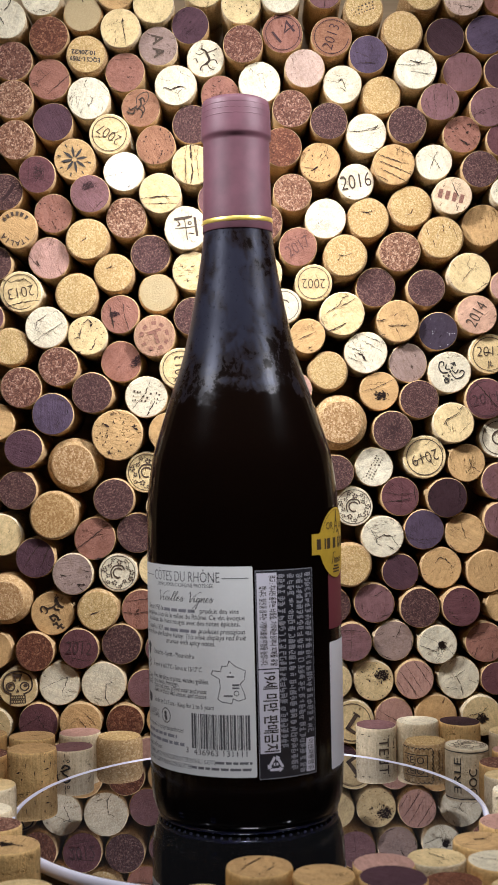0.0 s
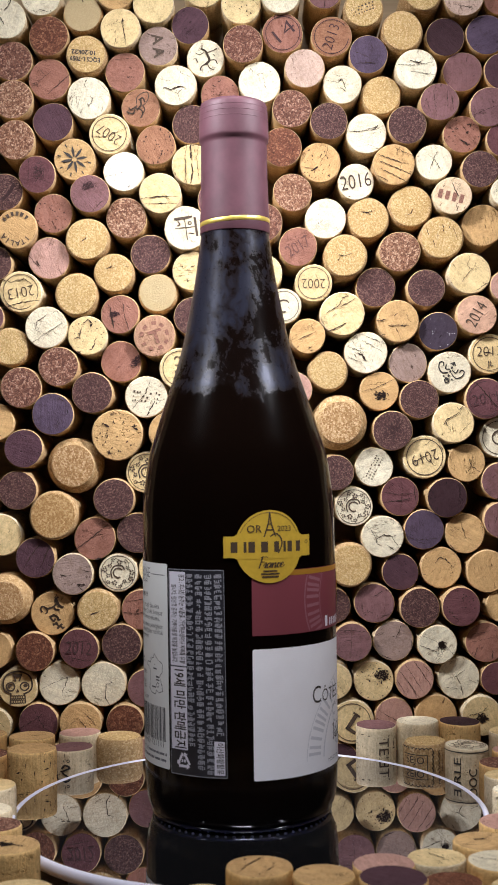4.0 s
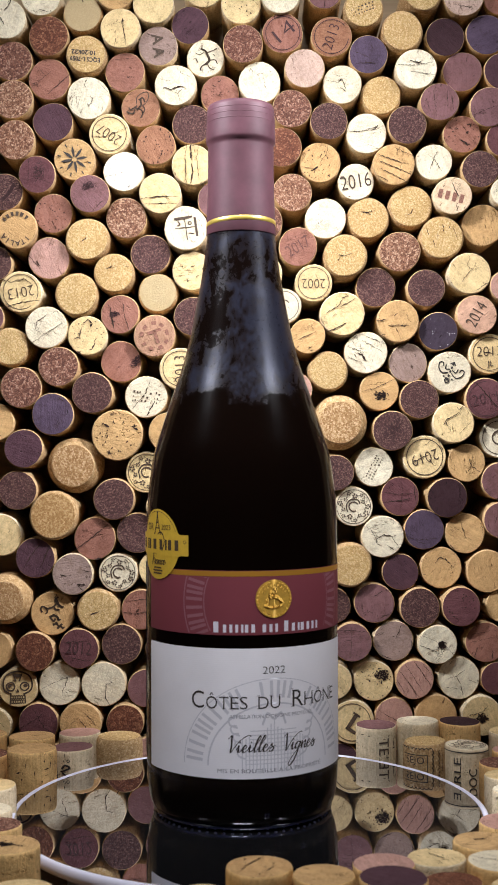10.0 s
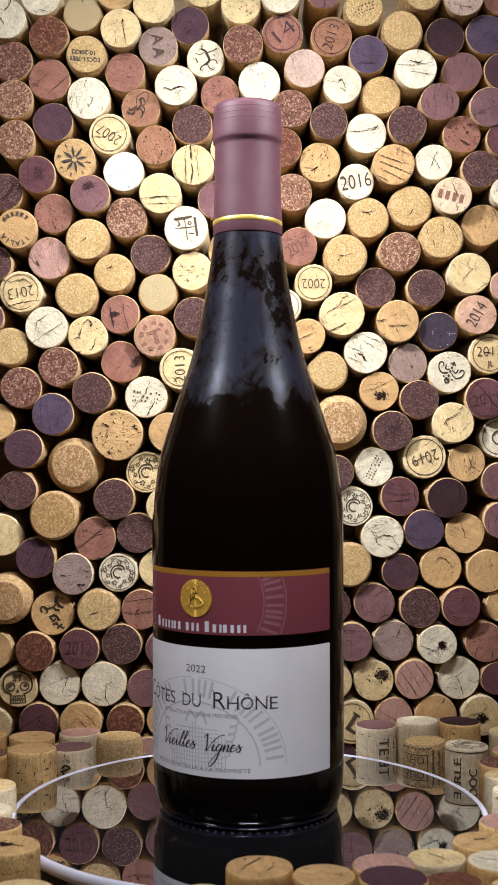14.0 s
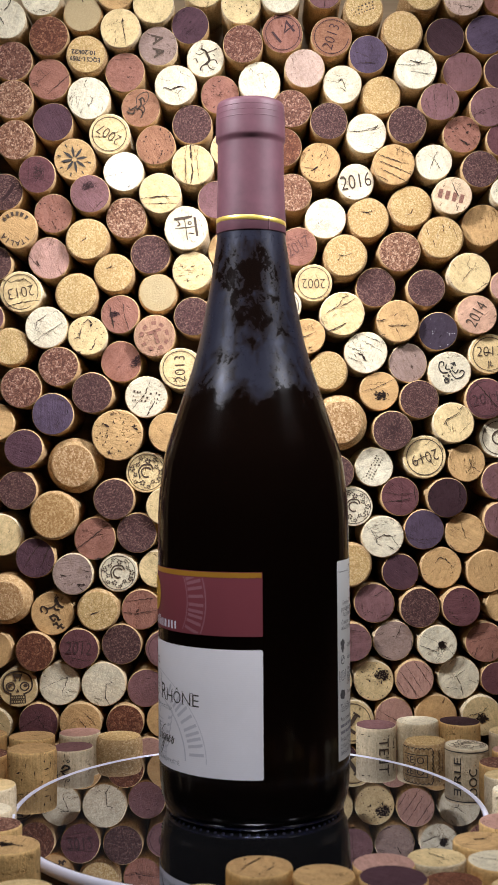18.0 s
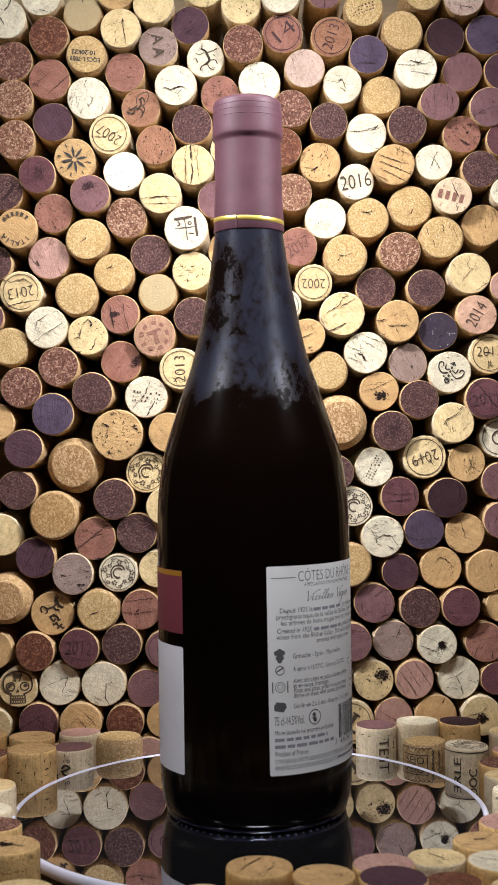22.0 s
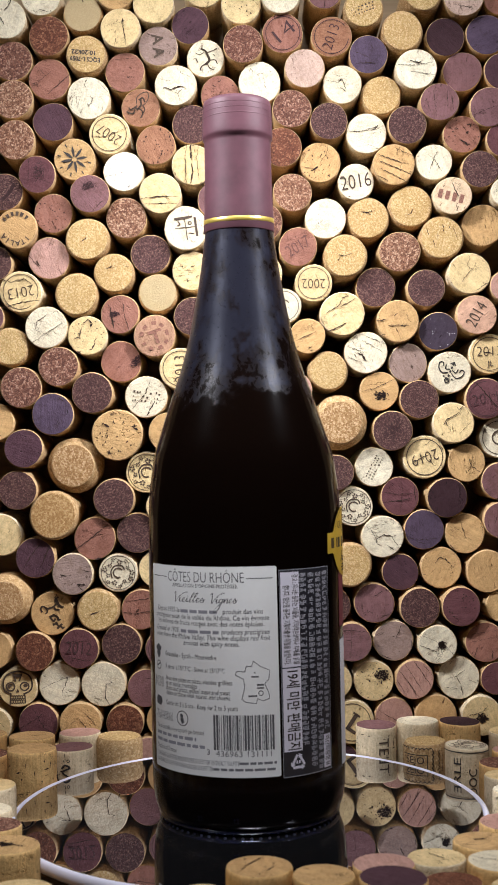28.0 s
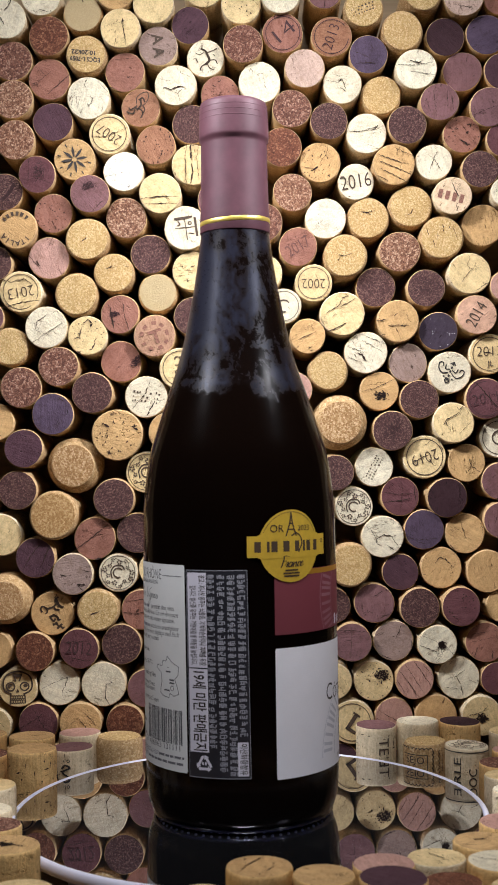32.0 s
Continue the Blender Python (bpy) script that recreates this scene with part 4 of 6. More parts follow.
def cork_mesh(name, end, side, shape, seed):
    """A used cork of unit proportions 23 mm wide, standing; the marked end is on top."""
    r = random.Random(seed)
    R, seg = 0.0115, 26
    if shape == "mushroom":
        prof = [(0.70, 0.0, 1), (0.74, 0.002, 1), (0.74, 0.012, 1), (0.80, 0.018, 1), (0.98, 0.023, 1), (1.0, 0.027, 1), (1.0, 0.0325, 1), (0.985, 0.0360, 1), (0.95, 0.0378, 1), (0.80, 0.0402, 1), (0.775, 0.0410, 1), (0.765, 0.0436, 1), (0.745, 0.0440, 1), (0.72, 0.0440, 0), (0.45, 0.0441, 0)]
    elif shape == "chamfer":
        prof = [(0.90, 0.0, 1), (0.99, 0.002, 1), (1.0, 0.02, 1), (1.0, 0.0400, 1), (0.985, 0.0416, 1), (0.92, 0.0436, 1), (0.895, 0.0440, 1), (0.87, 0.0440, 0), (0.80, 0.0440, 0), (0.45, 0.0441, 0)]
    else:
        prof = [(0.93, 0.0, 1), (0.985, 0.0008, 1), (1.0, 0.010, 1), (0.99, 0.028, 1), (0.995, 0.0415, 1), (0.985, 0.0433, 1), (0.955, 0.0440, 1), (0.94, 0.0440, 0), (0.80, 0.0440, 0), (0.45, 0.0440, 0)]
    bm = bmesh.new()
    a1, a2, b1, b2 = (r.uniform(0, 6.28) for _ in range(4))
    oval, lump = r.uniform(0.0, 0.022), r.uniform(0.0, 0.014)
    tip = (r.uniform(-0.03, 0.03), r.uniform(-0.03, 0.03))
    rings = []
    for k, z, _ in prof:
        ring = []
        for i in range(seg):
            a = 2 * math.pi * i / seg
            rr = R * k * (1 + oval * math.cos(2 * a + a1) + lump * math.cos(3 * a + a2) + r.uniform(-0.005, 0.005))
            x, y = rr * math.cos(a), rr * math.sin(a)
            zz = z + (tip[0] * x + tip[1] * y + (r.uniform(-0.00012, 0.00012) if z < 0.0436 else 0) if z > 0.03 else 0)
            ring.append(bm.verts.new((x, y, zz)))
        rings.append(ring)
    for n, (a, b) in enumerate(zip(rings, rings[1:])):
        for i in range(seg):
            f = bm.faces.new((a[i], a[(i + 1) % seg], b[(i + 1) % seg], b[i]))
            f.smooth = bool(prof[n][2])
            f.material_index = 0 if prof[n + 1][2] else 1
    f = bm.faces.new(rings[-1])
    f.material_index = 1
    bm.faces.new(rings[0][::-1])
    return mesh_of(name, bm, [side, end])


CORKS = {}


def side_for(kind):
    return SIDE_GRAIN if kind in GRAIN and kind not in "agAe" else SIDE_PALE if kind in "WVPwyM" else SIDE_TAN


def cork_data(end, side, shape, variant):
    key = (end, side, shape, variant)
    if key not in CORKS:
        mats = {"tan": SIDE_GOLD_LIT, "pale": SIDE_CREAM, "grain": SIDE_GRAIN}
        CORKS[key] = cork_mesh("cork", END[end], mats[side] if side else side_for(end), shape, hash_of(key))
    return CORKS[key]


def hash_of(key):
    return sum((i + 3) * 131 * ord(c) for i, c in enumerate("|".join(str(k) for k in key))) % 100003


def jag(bm, r, length, width, at, turn, bends=9):
    """A ragged crack that tapers to both ends."""
    ca, sa = math.cos(turn), math.sin(turn)
    up, dn = [], []
    drift = 0.0
    for i in range(bends + 1):
        u = i / bends
        drift += r.uniform(-0.10, 0.10) * length / 4.5
        w = width * math.sin(math.pi * min(max(u, 0.03), 0.97)) * r.uniform(0.35, 1.1) / 2
        x = (u - 0.5) * length
        for lst, s in ((up, 1), (dn, -1)):
            y = drift + s * w
            lst.append((at[0] + x * ca - y * sa, at[1] + x * sa + y * ca))
    for i in range(bends):
        poly(bm, [dn[i], dn[i + 1], up[i + 1], up[i]])


def chip(bm, r, x, y, size):
    """A small irregular fleck."""
    a = r.uniform(0, 6.28)
    poly(bm, [(x + size * r.uniform(0.5, 1.2) * math.cos(a + i * 1.05), y + size * r.uniform(0.4, 0.9) * math.sin(a + i * 1.05)) for i in range(6)])


def ragged(bm, r, pts, width):
    """A ragged crack along a path, tapering to both ends, with a few splinters."""
    fine = []
    for (x0, y0), (x1, y1) in zip(pts, pts[1:]):
        n = max(2, int(math.hypot(x1 - x0, y1 - y0) / 0.0007))
        for i in range(n):
            u = i / n
            fine.append((x0 + (x1 - x0) * u, y0 + (y1 - y0) * u))
    fine.append(pts[-1])
    left, right = [], []
    last = len(fine) - 1
    for i, (x, y) in enumerate(fine):
        a, b = fine[max(0, i - 1)], fine[min(last, i + 1)]
        d = math.hypot(b[0] - a[0], b[1] - a[1]) or 1
        nx, ny = -(b[1] - a[1]) / d, (b[0] - a[0]) / d
        w = width * (0.25 + 0.75 * abs(math.sin(math.pi * i / last)) ** 0.6) * r.uniform(0.25, 1.15) / 2
        s = r.uniform(-0.00026, 0.00026) if 0 < i < last else 0
        left.append((x + nx * (s + w), y + ny * (s + w)))
        right.append((x + nx * (s - w), y + ny * (s - w)))
    for i in range(last):
        poly(bm, [right[i], right[i + 1], left[i + 1], left[i]])
    for i in range(r.randint(1, 3)):
        x, y = r.choice(fine)
        jag(bm, r, r.uniform(0.0008, 0.002), width * 0.5, (x + r.uniform(-0.001, 0.001), y + r.uniform(-0.001, 0.001)), r.uniform(0, 3), 4)


def face_marks(cork, detail, end, seed, width, length):
    """Cracks, pits and prints on a cork's marked end."""
    r = random.Random(seed)
    R = 0.0115
    kind, _, rest = detail.partition(":")
    turn = float(rest or 0) if kind not in ("cut", "ink", "blot", "pit", "word") else 0
    dark = end in "rmnpdDbMo"
    bm = bmesh.new()
    ink, name, label = INK, "print", ""
    if kind == "cut":
        for s in rest.split(";"):
            path, _, w = s.partition("@")
            ragged(bm, r, [tuple(float(c) * R / 10 for c in q.split(",")) for q in path.split("/")], float(w or 4) * 0.00012)
        ink, name = HOLLOW, "crack"
    elif kind == "ink":
        for s in rest.split(";"):
            path, _, w = s.partition("@")
            stroke(bm, spline([tuple(float(c) * R / 10 for c in q.split(",")) for q in path.split("/")], 4), float(w or 4) * 0.0001)
        ink = STAMP if end in GRAIN else FADED
    elif kind == "blot":
        bx, by, br = (float(c) * R / 10 for c in rest.split(","))
        lean = r.uniform(0, 3)
        for i in range(150):
            q, d = r.uniform(0, 6.28), br * 1.15 * math.sqrt(r.random())
            d *= 0.75 + 0.3 * math.cos(2 * (q - lean)) + 0.15 * math.cos(5 * q)
            x, y = bx + d * math.cos(q), by + d * math.sin(q)
            if math.hypot(x, y) < R * 0.9:
                chip(bm, r, x, y, r.uniform(0.0002, 0.00055))
        ink, name, label = STAMP, "stain", "dark wine stain"
    elif kind == "pit":
        bx, by, rx, ry = (float(c) * R / 10 for c in rest.split(","))
        lean = r.uniform(0, 3)
        for i in range(120):
            q, d = r.uniform(0, 6.28), r.random() ** 0.7 * (0.85 + 0.2 * math.cos(3 * lean) + 0.18 * math.cos(3 * i + lean))
            chip(bm, r, bx + rx * d * math.cos(q), by + ry * d * math.sin(q), r.uniform(0.00025, 0.0008))
        ink, name = HOLLOW, "hollow"
    elif kind == "word":
        count, lean, shift, tall = (float(c) for c in rest.split(","))
        step = R * 1.5 / count
        for i in range(int(count)):
            x = -R * 0.75 + i * step
            rect(bm, x, (shift - tall / 2) * R / 10, x + step * 0.55, (shift + tall / 2) * R / 10)
        bmesh.ops.rotate(bm, verts=bm.verts[:], cent=(0, 0, 0), matrix=Matrix.Rotation(radians(lean), 3, "Z"))
        ink = RUST
    elif kind == "seal":
        for i in range(9):
            ring_flat(bm, 0, 0, R * 0.52, R * 0.68, i * 40 + r.uniform(0, 12), i * 40 + r.uniform(20, 32), 6)
        stroke(bm, [(-0.0032, 0.0014), (0.0030, 0.0034)], 0.0016)
        stroke(bm, [(0.0, 0.0024), (0.0018, -0.0034)], 0.0018)
        ink = RUST
    elif kind == "arc":
        for i in range(6):
            ring_flat(bm, 0, 0, R * 0.62, R * 0.82, 44 + i * 19, 44 + i * 19 + r.uniform(8, 13), 5)
        for i, ch in enumerate("ITALIA"):
            a = 318 - i * 21
            letters(bm, ch, 0.0040, R * 0.70 * math.cos(radians(a)), R * 0.70 * math.sin(radians(a)), turn=a - 90, bold=0.0001)
        ink = FADED
    elif kind == "lot":
        letters(bm, "EQCS L-7059", 0.0034, 0.0002, 0.0028, fit=R * 1.45, bold=0.0001)
        letters(bm, "10:20k32", 0.0034, 0.0012, -0.0010, fit=R * 1.15, bold=0.0001)
        bmesh.ops.rotate(bm, verts=bm.verts[:], cent=(0, 0, 0), matrix=Matrix.Rotation(radians(turn), 3, "Z"))
    elif kind == "crack":
        a = radians(r.uniform(-38, 22) if r.random() < 0.75 else r.uniform(60, 115))
        n = r.choice((1, 1, 2, 2, 3))
        for i in range(n):
            off = (i - (n - 1) / 2) * R * r.uniform(0.40, 0.62) + r.uniform(-0.15, 0.15) * R
            span = 2 * math.sqrt(max(0.1, 0.88 - (off / R) ** 2)) * R
            sh = r.uniform(-0.12, 0.12) * R
            jag(bm, r, span * r.uniform(0.45, 1.0), 0.0008 * r.uniform(0.45, 1.3), (sh * math.cos(a) - off * math.sin(a), sh * math.sin(a) + off * math.cos(a)), a + r.uniform(-0.1, 0.1), 18)
        for i in range(r.randint(2, 9)):
            q, d = r.uniform(0, 6.28), R * 0.85 * math.sqrt(r.random())
            jag(bm, r, r.uniform(0.0006, 0.0030), r.uniform(0.0003, 0.0007), (d * math.cos(q), d * math.sin(q)), a + r.uniform(-0.3, 0.3), 5)
        if r.random() < 0.35:
            q, d = r.uniform(0, 6.28), R * 0.3 * r.random()
            jag(bm, r, R * r.uniform(0.2, 0.4), 0.0016, (d * math.cos(q), d * math.sin(q)), r.uniform(0, 3), 6)
        ink, name = HOLLOW, "crack"
    elif kind == "pits":
        a = radians(turn) if rest else r.uniform(0, math.pi)
        for i in range(r.randint(22, 34)):
            q, d = r.uniform(0, 6.28), R * 0.88 * math.sqrt(r.random())
            jag(bm, r, r.uniform(0.0005, 0.0015), r.uniform(0.0005, 0.0010), (d * math.cos(q), d * math.sin(q)), a + r.uniform(-0.5, 0.5), 3)
        ink, name = HOLLOW, "pitting"
    elif kind == "specks":
        for i in range(30):
            q, d = r.uniform(0, 6.28), R * 0.85 * math.sqrt(r.random())
            e = r.choice((0.00010, 0.00010, 0.00014, 0.00024))
            disc(bm, d * math.cos(q), d * math.sin(q), e, e, 6)
        ink, name = SPECK, "crystal_frost"
    elif kind.startswith("ring"):
        ring_flat(bm, 0, 0, R * 0.80, R * 0.835, seg=40)
        words = kind[4:]
        ink = STAMP if dark else FADED
        if words == "bars":
            for i in range(10):
                a = turn + i * 33
                ring_flat(bm, 0, 0, R * 0.56, R * 0.70, a, a + r.uniform(13, 25), 6)
        elif words == "L":
            rect(bm, -0.0012, -0.0045, 0.0008, 0.0048)
            rect(bm, -0.0012, -0.0045, 0.0045, -0.0028)
            rect(bm, -0.0022, 0.0040, 0.0018, 0.0050)
            bmesh.ops.rotate(bm, verts=bm.verts[:], cent=(0, 0, 0), matrix=Matrix.Rotation(radians(-35), 3, "Z"))
        elif words == "201":
            letters(bm, "2013", 0.0080, 0, 0.0012, fit=R * 1.2, bold=-0.0001)
            letters(bm, "JL", 0.0044, 0.0004, -0.0056)
        elif words:
            letters(bm, words, 0.0084 if len(words) > 2 else 0.0115, 0, 0, turn=turn, fit=R * (1.22 if len(words) > 2 else 1.05), bold=-0.00012)
        else:
            ring_flat(bm, 0, 0, R * 0.30, R * 0.37, 30, 290)
    elif kind == "AA":
        letters(bm, "A", 0.0088, -0.0006, 0.0040, turn=-82, bold=0.0002)
        letters(bm, "A", 0.0088, 0.0, -0.0036, turn=-82, bold=0.0002)
        ink = FADED
    elif kind[:2] == "20":
        letters(bm, kind, 0.0128 if kind == "2016" else 0.0100, 0, 0, turn=turn, fit=R * (1.65 if kind == "2016" else 1.25), bold=-0.00006)
        ink = DULL if kind == "2017" else STAMP if dark else FADED
    elif kind == "star":
        for i in range(8):
            a = radians(45 * i + 10)
            c, s = math.cos(a), math.sin(a)
            poly(bm, [(R * 0.12 * c - 0.0004 * s, R * 0.12 * s + 0.0004 * c), (R * 0.12 * c + 0.0004 * s, R * 0.12 * s - 0.0004 * c), (R * 0.40 * c + 0.0008 * s, R * 0.40 * s - 0.0008 * c), (R * 0.68 * c, R * 0.68 * s), (R * 0.40 * c - 0.0008 * s, R * 0.40 * s + 0.0008 * c)])
            a += radians(22)
            c, s = math.cos(a), math.sin(a)
            stroke(bm, [(R * 0.68 * c, R * 0.68 * s), (R * 0.80 * c, R * 0.80 * s)], 0.0007)
    elif kind == "window":
        stroke(bm, [(-0.0056, 0.0048), (0.0030, 0.0058)], 0.0011)
        stroke(bm, [(0.0046, 0.0052), (0.0056, -0.0040)], 0.0012)
        stroke(bm, [(-0.0006, 0.0046), (0.0006, -0.0060)], 0.0004)
        stroke(bm, [(-0.0056, 0.0), (0.0046, 0.0006)], 0.0004)
        ring_flat(bm, 0.0020, 0.0026, 0.0006, 0.0010, seg=14)
        stroke(bm, [(-0.0040, 0.0036), (-0.0030, 0.0020), (-0.0046, 0.0012)], 0.0005)
        stroke(bm, [(0.0018, -0.0026), (0.0040, -0.0030)], 0.0006)
        ink = FADED
    elif kind == "wreath":
        ring_flat(bm, 0, 0, R * 0.84, R * 0.87, seg=40)
        ring_flat(bm, 0, 0, R * 0.20, R * 0.27, 30, 300)
        stroke(bm, spline([(-0.0036, -0.0030), (-0.0042, 0.0008), (-0.0018, 0.0040), (0.0022, 0.0040), (0.0036, 0.0018)], 4), 0.0007)
        for i in range(13):
            a = i * 2 * math.pi / 13
            d = R * (0.54 if i % 2 else 0.70)
            x, y = d * math.cos(a), d * math.sin(a)
            e = 0.0011 if i % 3 == 0 else 0.00085
            for j in range(5):
                disc(bm, x + e * math.cos(j * 1.257 + i), y + e * math.sin(j * 1.257 + i), e * 0.5, e * 0.5, 7)
            b, f = a + 0.25, R * (0.74 if i % 2 else 0.58)
            stroke(bm, spline([(x, y), (R * 0.66 * math.cos(a + 0.12), R * 0.66 * math.sin(a + 0.12)), (f * math.cos(b), f * math.sin(b))], 3), 0.00022)
            disc(bm, f * math.cos(b), f * math.sin(b), 0.0004, 0.0003, 7)
        ink = FADED
    elif kind == "flower":
        for s in (-1, 1):
            stroke(bm, spline([(s * 0.0010, -0.0004), (s * 0.0040, -0.0018), (s * 0.0066, 0.0002), (s * 0.0070, 0.0030), (s * 0.0052, 0.0034), (s * 0.0048, 0.0018)], 4), 0.0006)
            stroke(bm, spline([(s * 0.0008, 0.0014), (s * 0.0030, 0.0008), (s * 0.0034, 0.0030)], 4), 0.0006)
            disc(bm, s * 0.0024, -0.0032, 0.0005, 0.0005, 8)
            stroke(bm, [(0, 0.0058), (s * 0.0014, 0.0044)], 0.0006)
            stroke(bm, [(0, -0.0062), (s * 0.0012, -0.0050), (s * 0.0008, -0.0034)], 0.0006)
        for y in (-0.0040, -0.0020, 0.0004, 0.0026, 0.0046):
            disc(bm, 0, y, 0.0006, 0.0008, 9)
    elif kind == "skull":
        stroke(bm, spline([(-0.0030, -0.0030), (-0.0062, -0.0012), (-0.0070, 0.0026), (-0.0052, 0.0066), (0.0, 0.0084), (0.0052, 0.0066), (0.0070, 0.0026), (0.0062, -0.0012), (0.0030, -0.0030)], 4), 0.0008)
        for s in (-1, 1):
            ring_flat(bm, s * 0.0034, 0.0008, 0.0017, 0.0024, seg=16)
            stroke(bm, [(s * 0.0034, -0.0032), (s * 0.0038, -0.0084)], 0.0006)
            stroke(bm, [(s * 0.0008, 0.0036), (s * 0.0022, 0.0072)], 0.0006)
            disc(bm, s * 0.0038, 0.0012, 0.0011, 0.0009, 8)
        poly(bm, [(-0.0022, 0.0070), (0.0022, 0.0070), (0.0014, 0.0054), (-0.0014, 0.0054)])
        poly(bm, [(-0.0009, -0.0022), (0.0009, -0.0022), (0, -0.0002)])
        for i in range(6):
            ring_flat(bm, -0.0028 + i * 0.00112, -0.0046, 0.0004, 0.0008, seg=8, sy=1.5)
            ring_flat(bm, -0.0028 + i * 0.00112, -0.0068, 0.0004, 0.0008, seg=8, sy=1.5)
        bmesh.ops.scale(bm, vec=(1.2, 1.15, 1), verts=bm.verts[:])
        ink = FADED
    elif kind in ("bars", "code"):
        rows, h = 3, 0.0009 if kind == "code" else 0.0012
        for n in range(rows):
            y = (n - (rows - 1) / 2) * h * 2.0
            x = -R * 0.62
            while x < R * 0.6:
                w, q = r.uniform(0.0004, 0.0011), r.uniform(-0.25, 0.25) * h
                if r.random() < 0.85:
                    rect(bm, x, y - h / 2 + q, x + w, y + h * r.uniform(0.1, 0.5) + q)
                x += w + r.uniform(0.0005, 0.0012)
        bmesh.ops.rotate(bm, verts=bm.verts[:], cent=(0, 0, 0), matrix=Matrix.Rotation(radians(turn), 3, "Z"))
        ink = FADED
    else:
        for i in range(5):
            x, y = r.uniform(-0.4, 0.4) * R, (i - 2) * R * 0.24
            stroke(bm, [(x, y), (x + r.uniform(-0.3, 0.3) * R, y + r.uniform(-0.1, 0.3) * R), (x + r.uniform(-0.5, 0.5) * R, y + r.uniform(-0.2, 0.2) * R)], 0.0008)
        bmesh.ops.rotate(bm, verts=bm.verts[:], cent=(0, 0, 0), matrix=Matrix.Rotation(radians(turn), 3, "Z"))
    if kind == "flower":
        bmesh.ops.rotate(bm, verts=bm.verts[:], cent=(0, 0, 0), matrix=Matrix.Rotation(radians(turn), 3, "Z"))
    for v in bm.verts:
        v.co.z = 0.04425 if name == "print" else 0.04432
    return part(name, bm, ink, cork, label)


def cork_label(end, detail, tail):
    look_of = KIND[end][1] if end in KIND else GRAIN[end][4]
    word = "print" if "+" in detail and detail[:3] not in ("pit", "blo") else detail.partition(":")[0]
    extra = {"cut": "cracked ", "pit": "hollowed ", "blot": "dark-blotched ", "": "", "crack": "cracked ", "pits": "pitted ", "specks": "crystal-flecked "}.get(word, "printed ")
    return f"{extra}{look_of} cork end {tail}"


tick = 0


def wall_cork(x_mm, z_mm, out_mm, wide_mm, end, detail=""):
    """A cork lying in the stacked wall, its marked end towards the room. out_mm: the end's depth."""
    global tick
    tick += 1
    r = random.Random(1000 + tick)
    shape = "mushroom" if end == "c" else "chamfer" if end in "ksC" else "plain"
    cork = new("wine_cork", cork_data(end, "", shape, tick % 4))
    k = wide_mm / 23.0
    turn = 0 if detail.partition(":")[0] not in ("", "specks") else r.uniform(0, 360)
    cork.matrix_world = pose(x_mm / 1000, out_mm / 1000 + LENGTH, z_mm / 1000, 90 + r.uniform(-1.2, 1.2), r.uniform(-1.5, 1.5), 0) @ pose(0, 0, 0, 0, 0, turn) @ Matrix.Diagonal((k, k, 1, 1))
    tagged(cork, cork_label(end, detail, "in the stacked cork wall"), "cork", "corks stacked in the wall")
    if detail:
        for i, mark in enumerate(detail.split("+")):
            face_marks(cork, mark, end, 500 + tick + 1000 * i, k, LENGTH)
    return cork


def standing_cork(x_mm, y_mm, top_mm, wide_mm, end, side="", detail="", shape="plain", turn=None):
    """A cork standing on the table, its marked end up."""
    global tick
    tick += 1
    r = random.Random(2000 + tick)
    cork = new("wine_cork", cork_data(end, side, shape, tick % 4))
    k, high = wide_mm / 23.0, (top_mm / 1000 - GROUND) / LENGTH
    spin = r.uniform(0, 360) if turn is None else turn
    cork.matrix_world = pose(x_mm / 1000, y_mm / 1000, GROUND, r.uniform(-0.4, 0.4), r.uniform(-0.4, 0.4), spin) @ Matrix.Diagonal((k, k, high, 1))
    tagged(cork, cork_label(end, detail, "standing on the table by the turntable"), "cork", "corks standing round the turntable")
    if detail:
        for i, mark in enumerate(detail.split("+")):
            face_marks(cork, mark, end, 900 + tick + 1000 * i, k, LENGTH)
    return cork


def side_print(cork, bm, ink, angle, z, label):
    """A print on a standing cork's side; angle in degrees in the cork's frame."""
    return part("print", wrapped(bm, 0.01145, angle, z, 0.00018, 0.0015), ink, cork, label)


def side_pits(cork, seed, count, high=0.042, low=0.012):
    """Dark dashes of bark pores on a standing cork's side, towards the room."""
    r = random.Random(seed)
    at = cork.matrix_world.translation
    front = math.degrees(math.atan2(EYE[1] - at.y, EYE[0] - at.x)) - math.degrees(cork.matrix_world.to_euler().z)
    bm = bmesh.new()
    for i in range(count):
        jag(bm, r, r.uniform(0.0008, 0.0034), r.uniform(0.0003, 0.0008), (r.uniform(-0.015, 0.015), r.uniform(low, high)), r.choice((0.0, 0.1, 1.5, 1.6)), 5)
    return part("pitting", wrapped(bm, 0.01145, front, 0.0, 0.00018, 0.0015), HOLLOW, cork, "dark bark pores")

# the stacked wall, row by row from the top: x, height, depth of the end, width (mm), look, marks
wall_cork(-129.0, 394.6, 110.8, 21.9, 'w', 'cut:3,10/1,6/-1,4@6;-3,1/-1,-3@6;-9,-4/-2,-8@2')
wall_cork(-110.1, 406.1, 110.1, 21.9, 'w', 'cut:-2,-7/1,-7/4,-8@4')
wall_cork(-87.9, 397.0, 111.6, 21.9, 's', 'cut:0,7/0.6,5@5')
wall_cork(-70.1, 410.1, 110.4, 21.9, 't')
wall_cork(-67.3, 388.1, 109.9, 21.9, 'y', 'cut:0.5,4/2,-3/3,-9@4;-2,-5/-3,-9@4;1,5/1.5,2@7;-7,1/8,5@1')
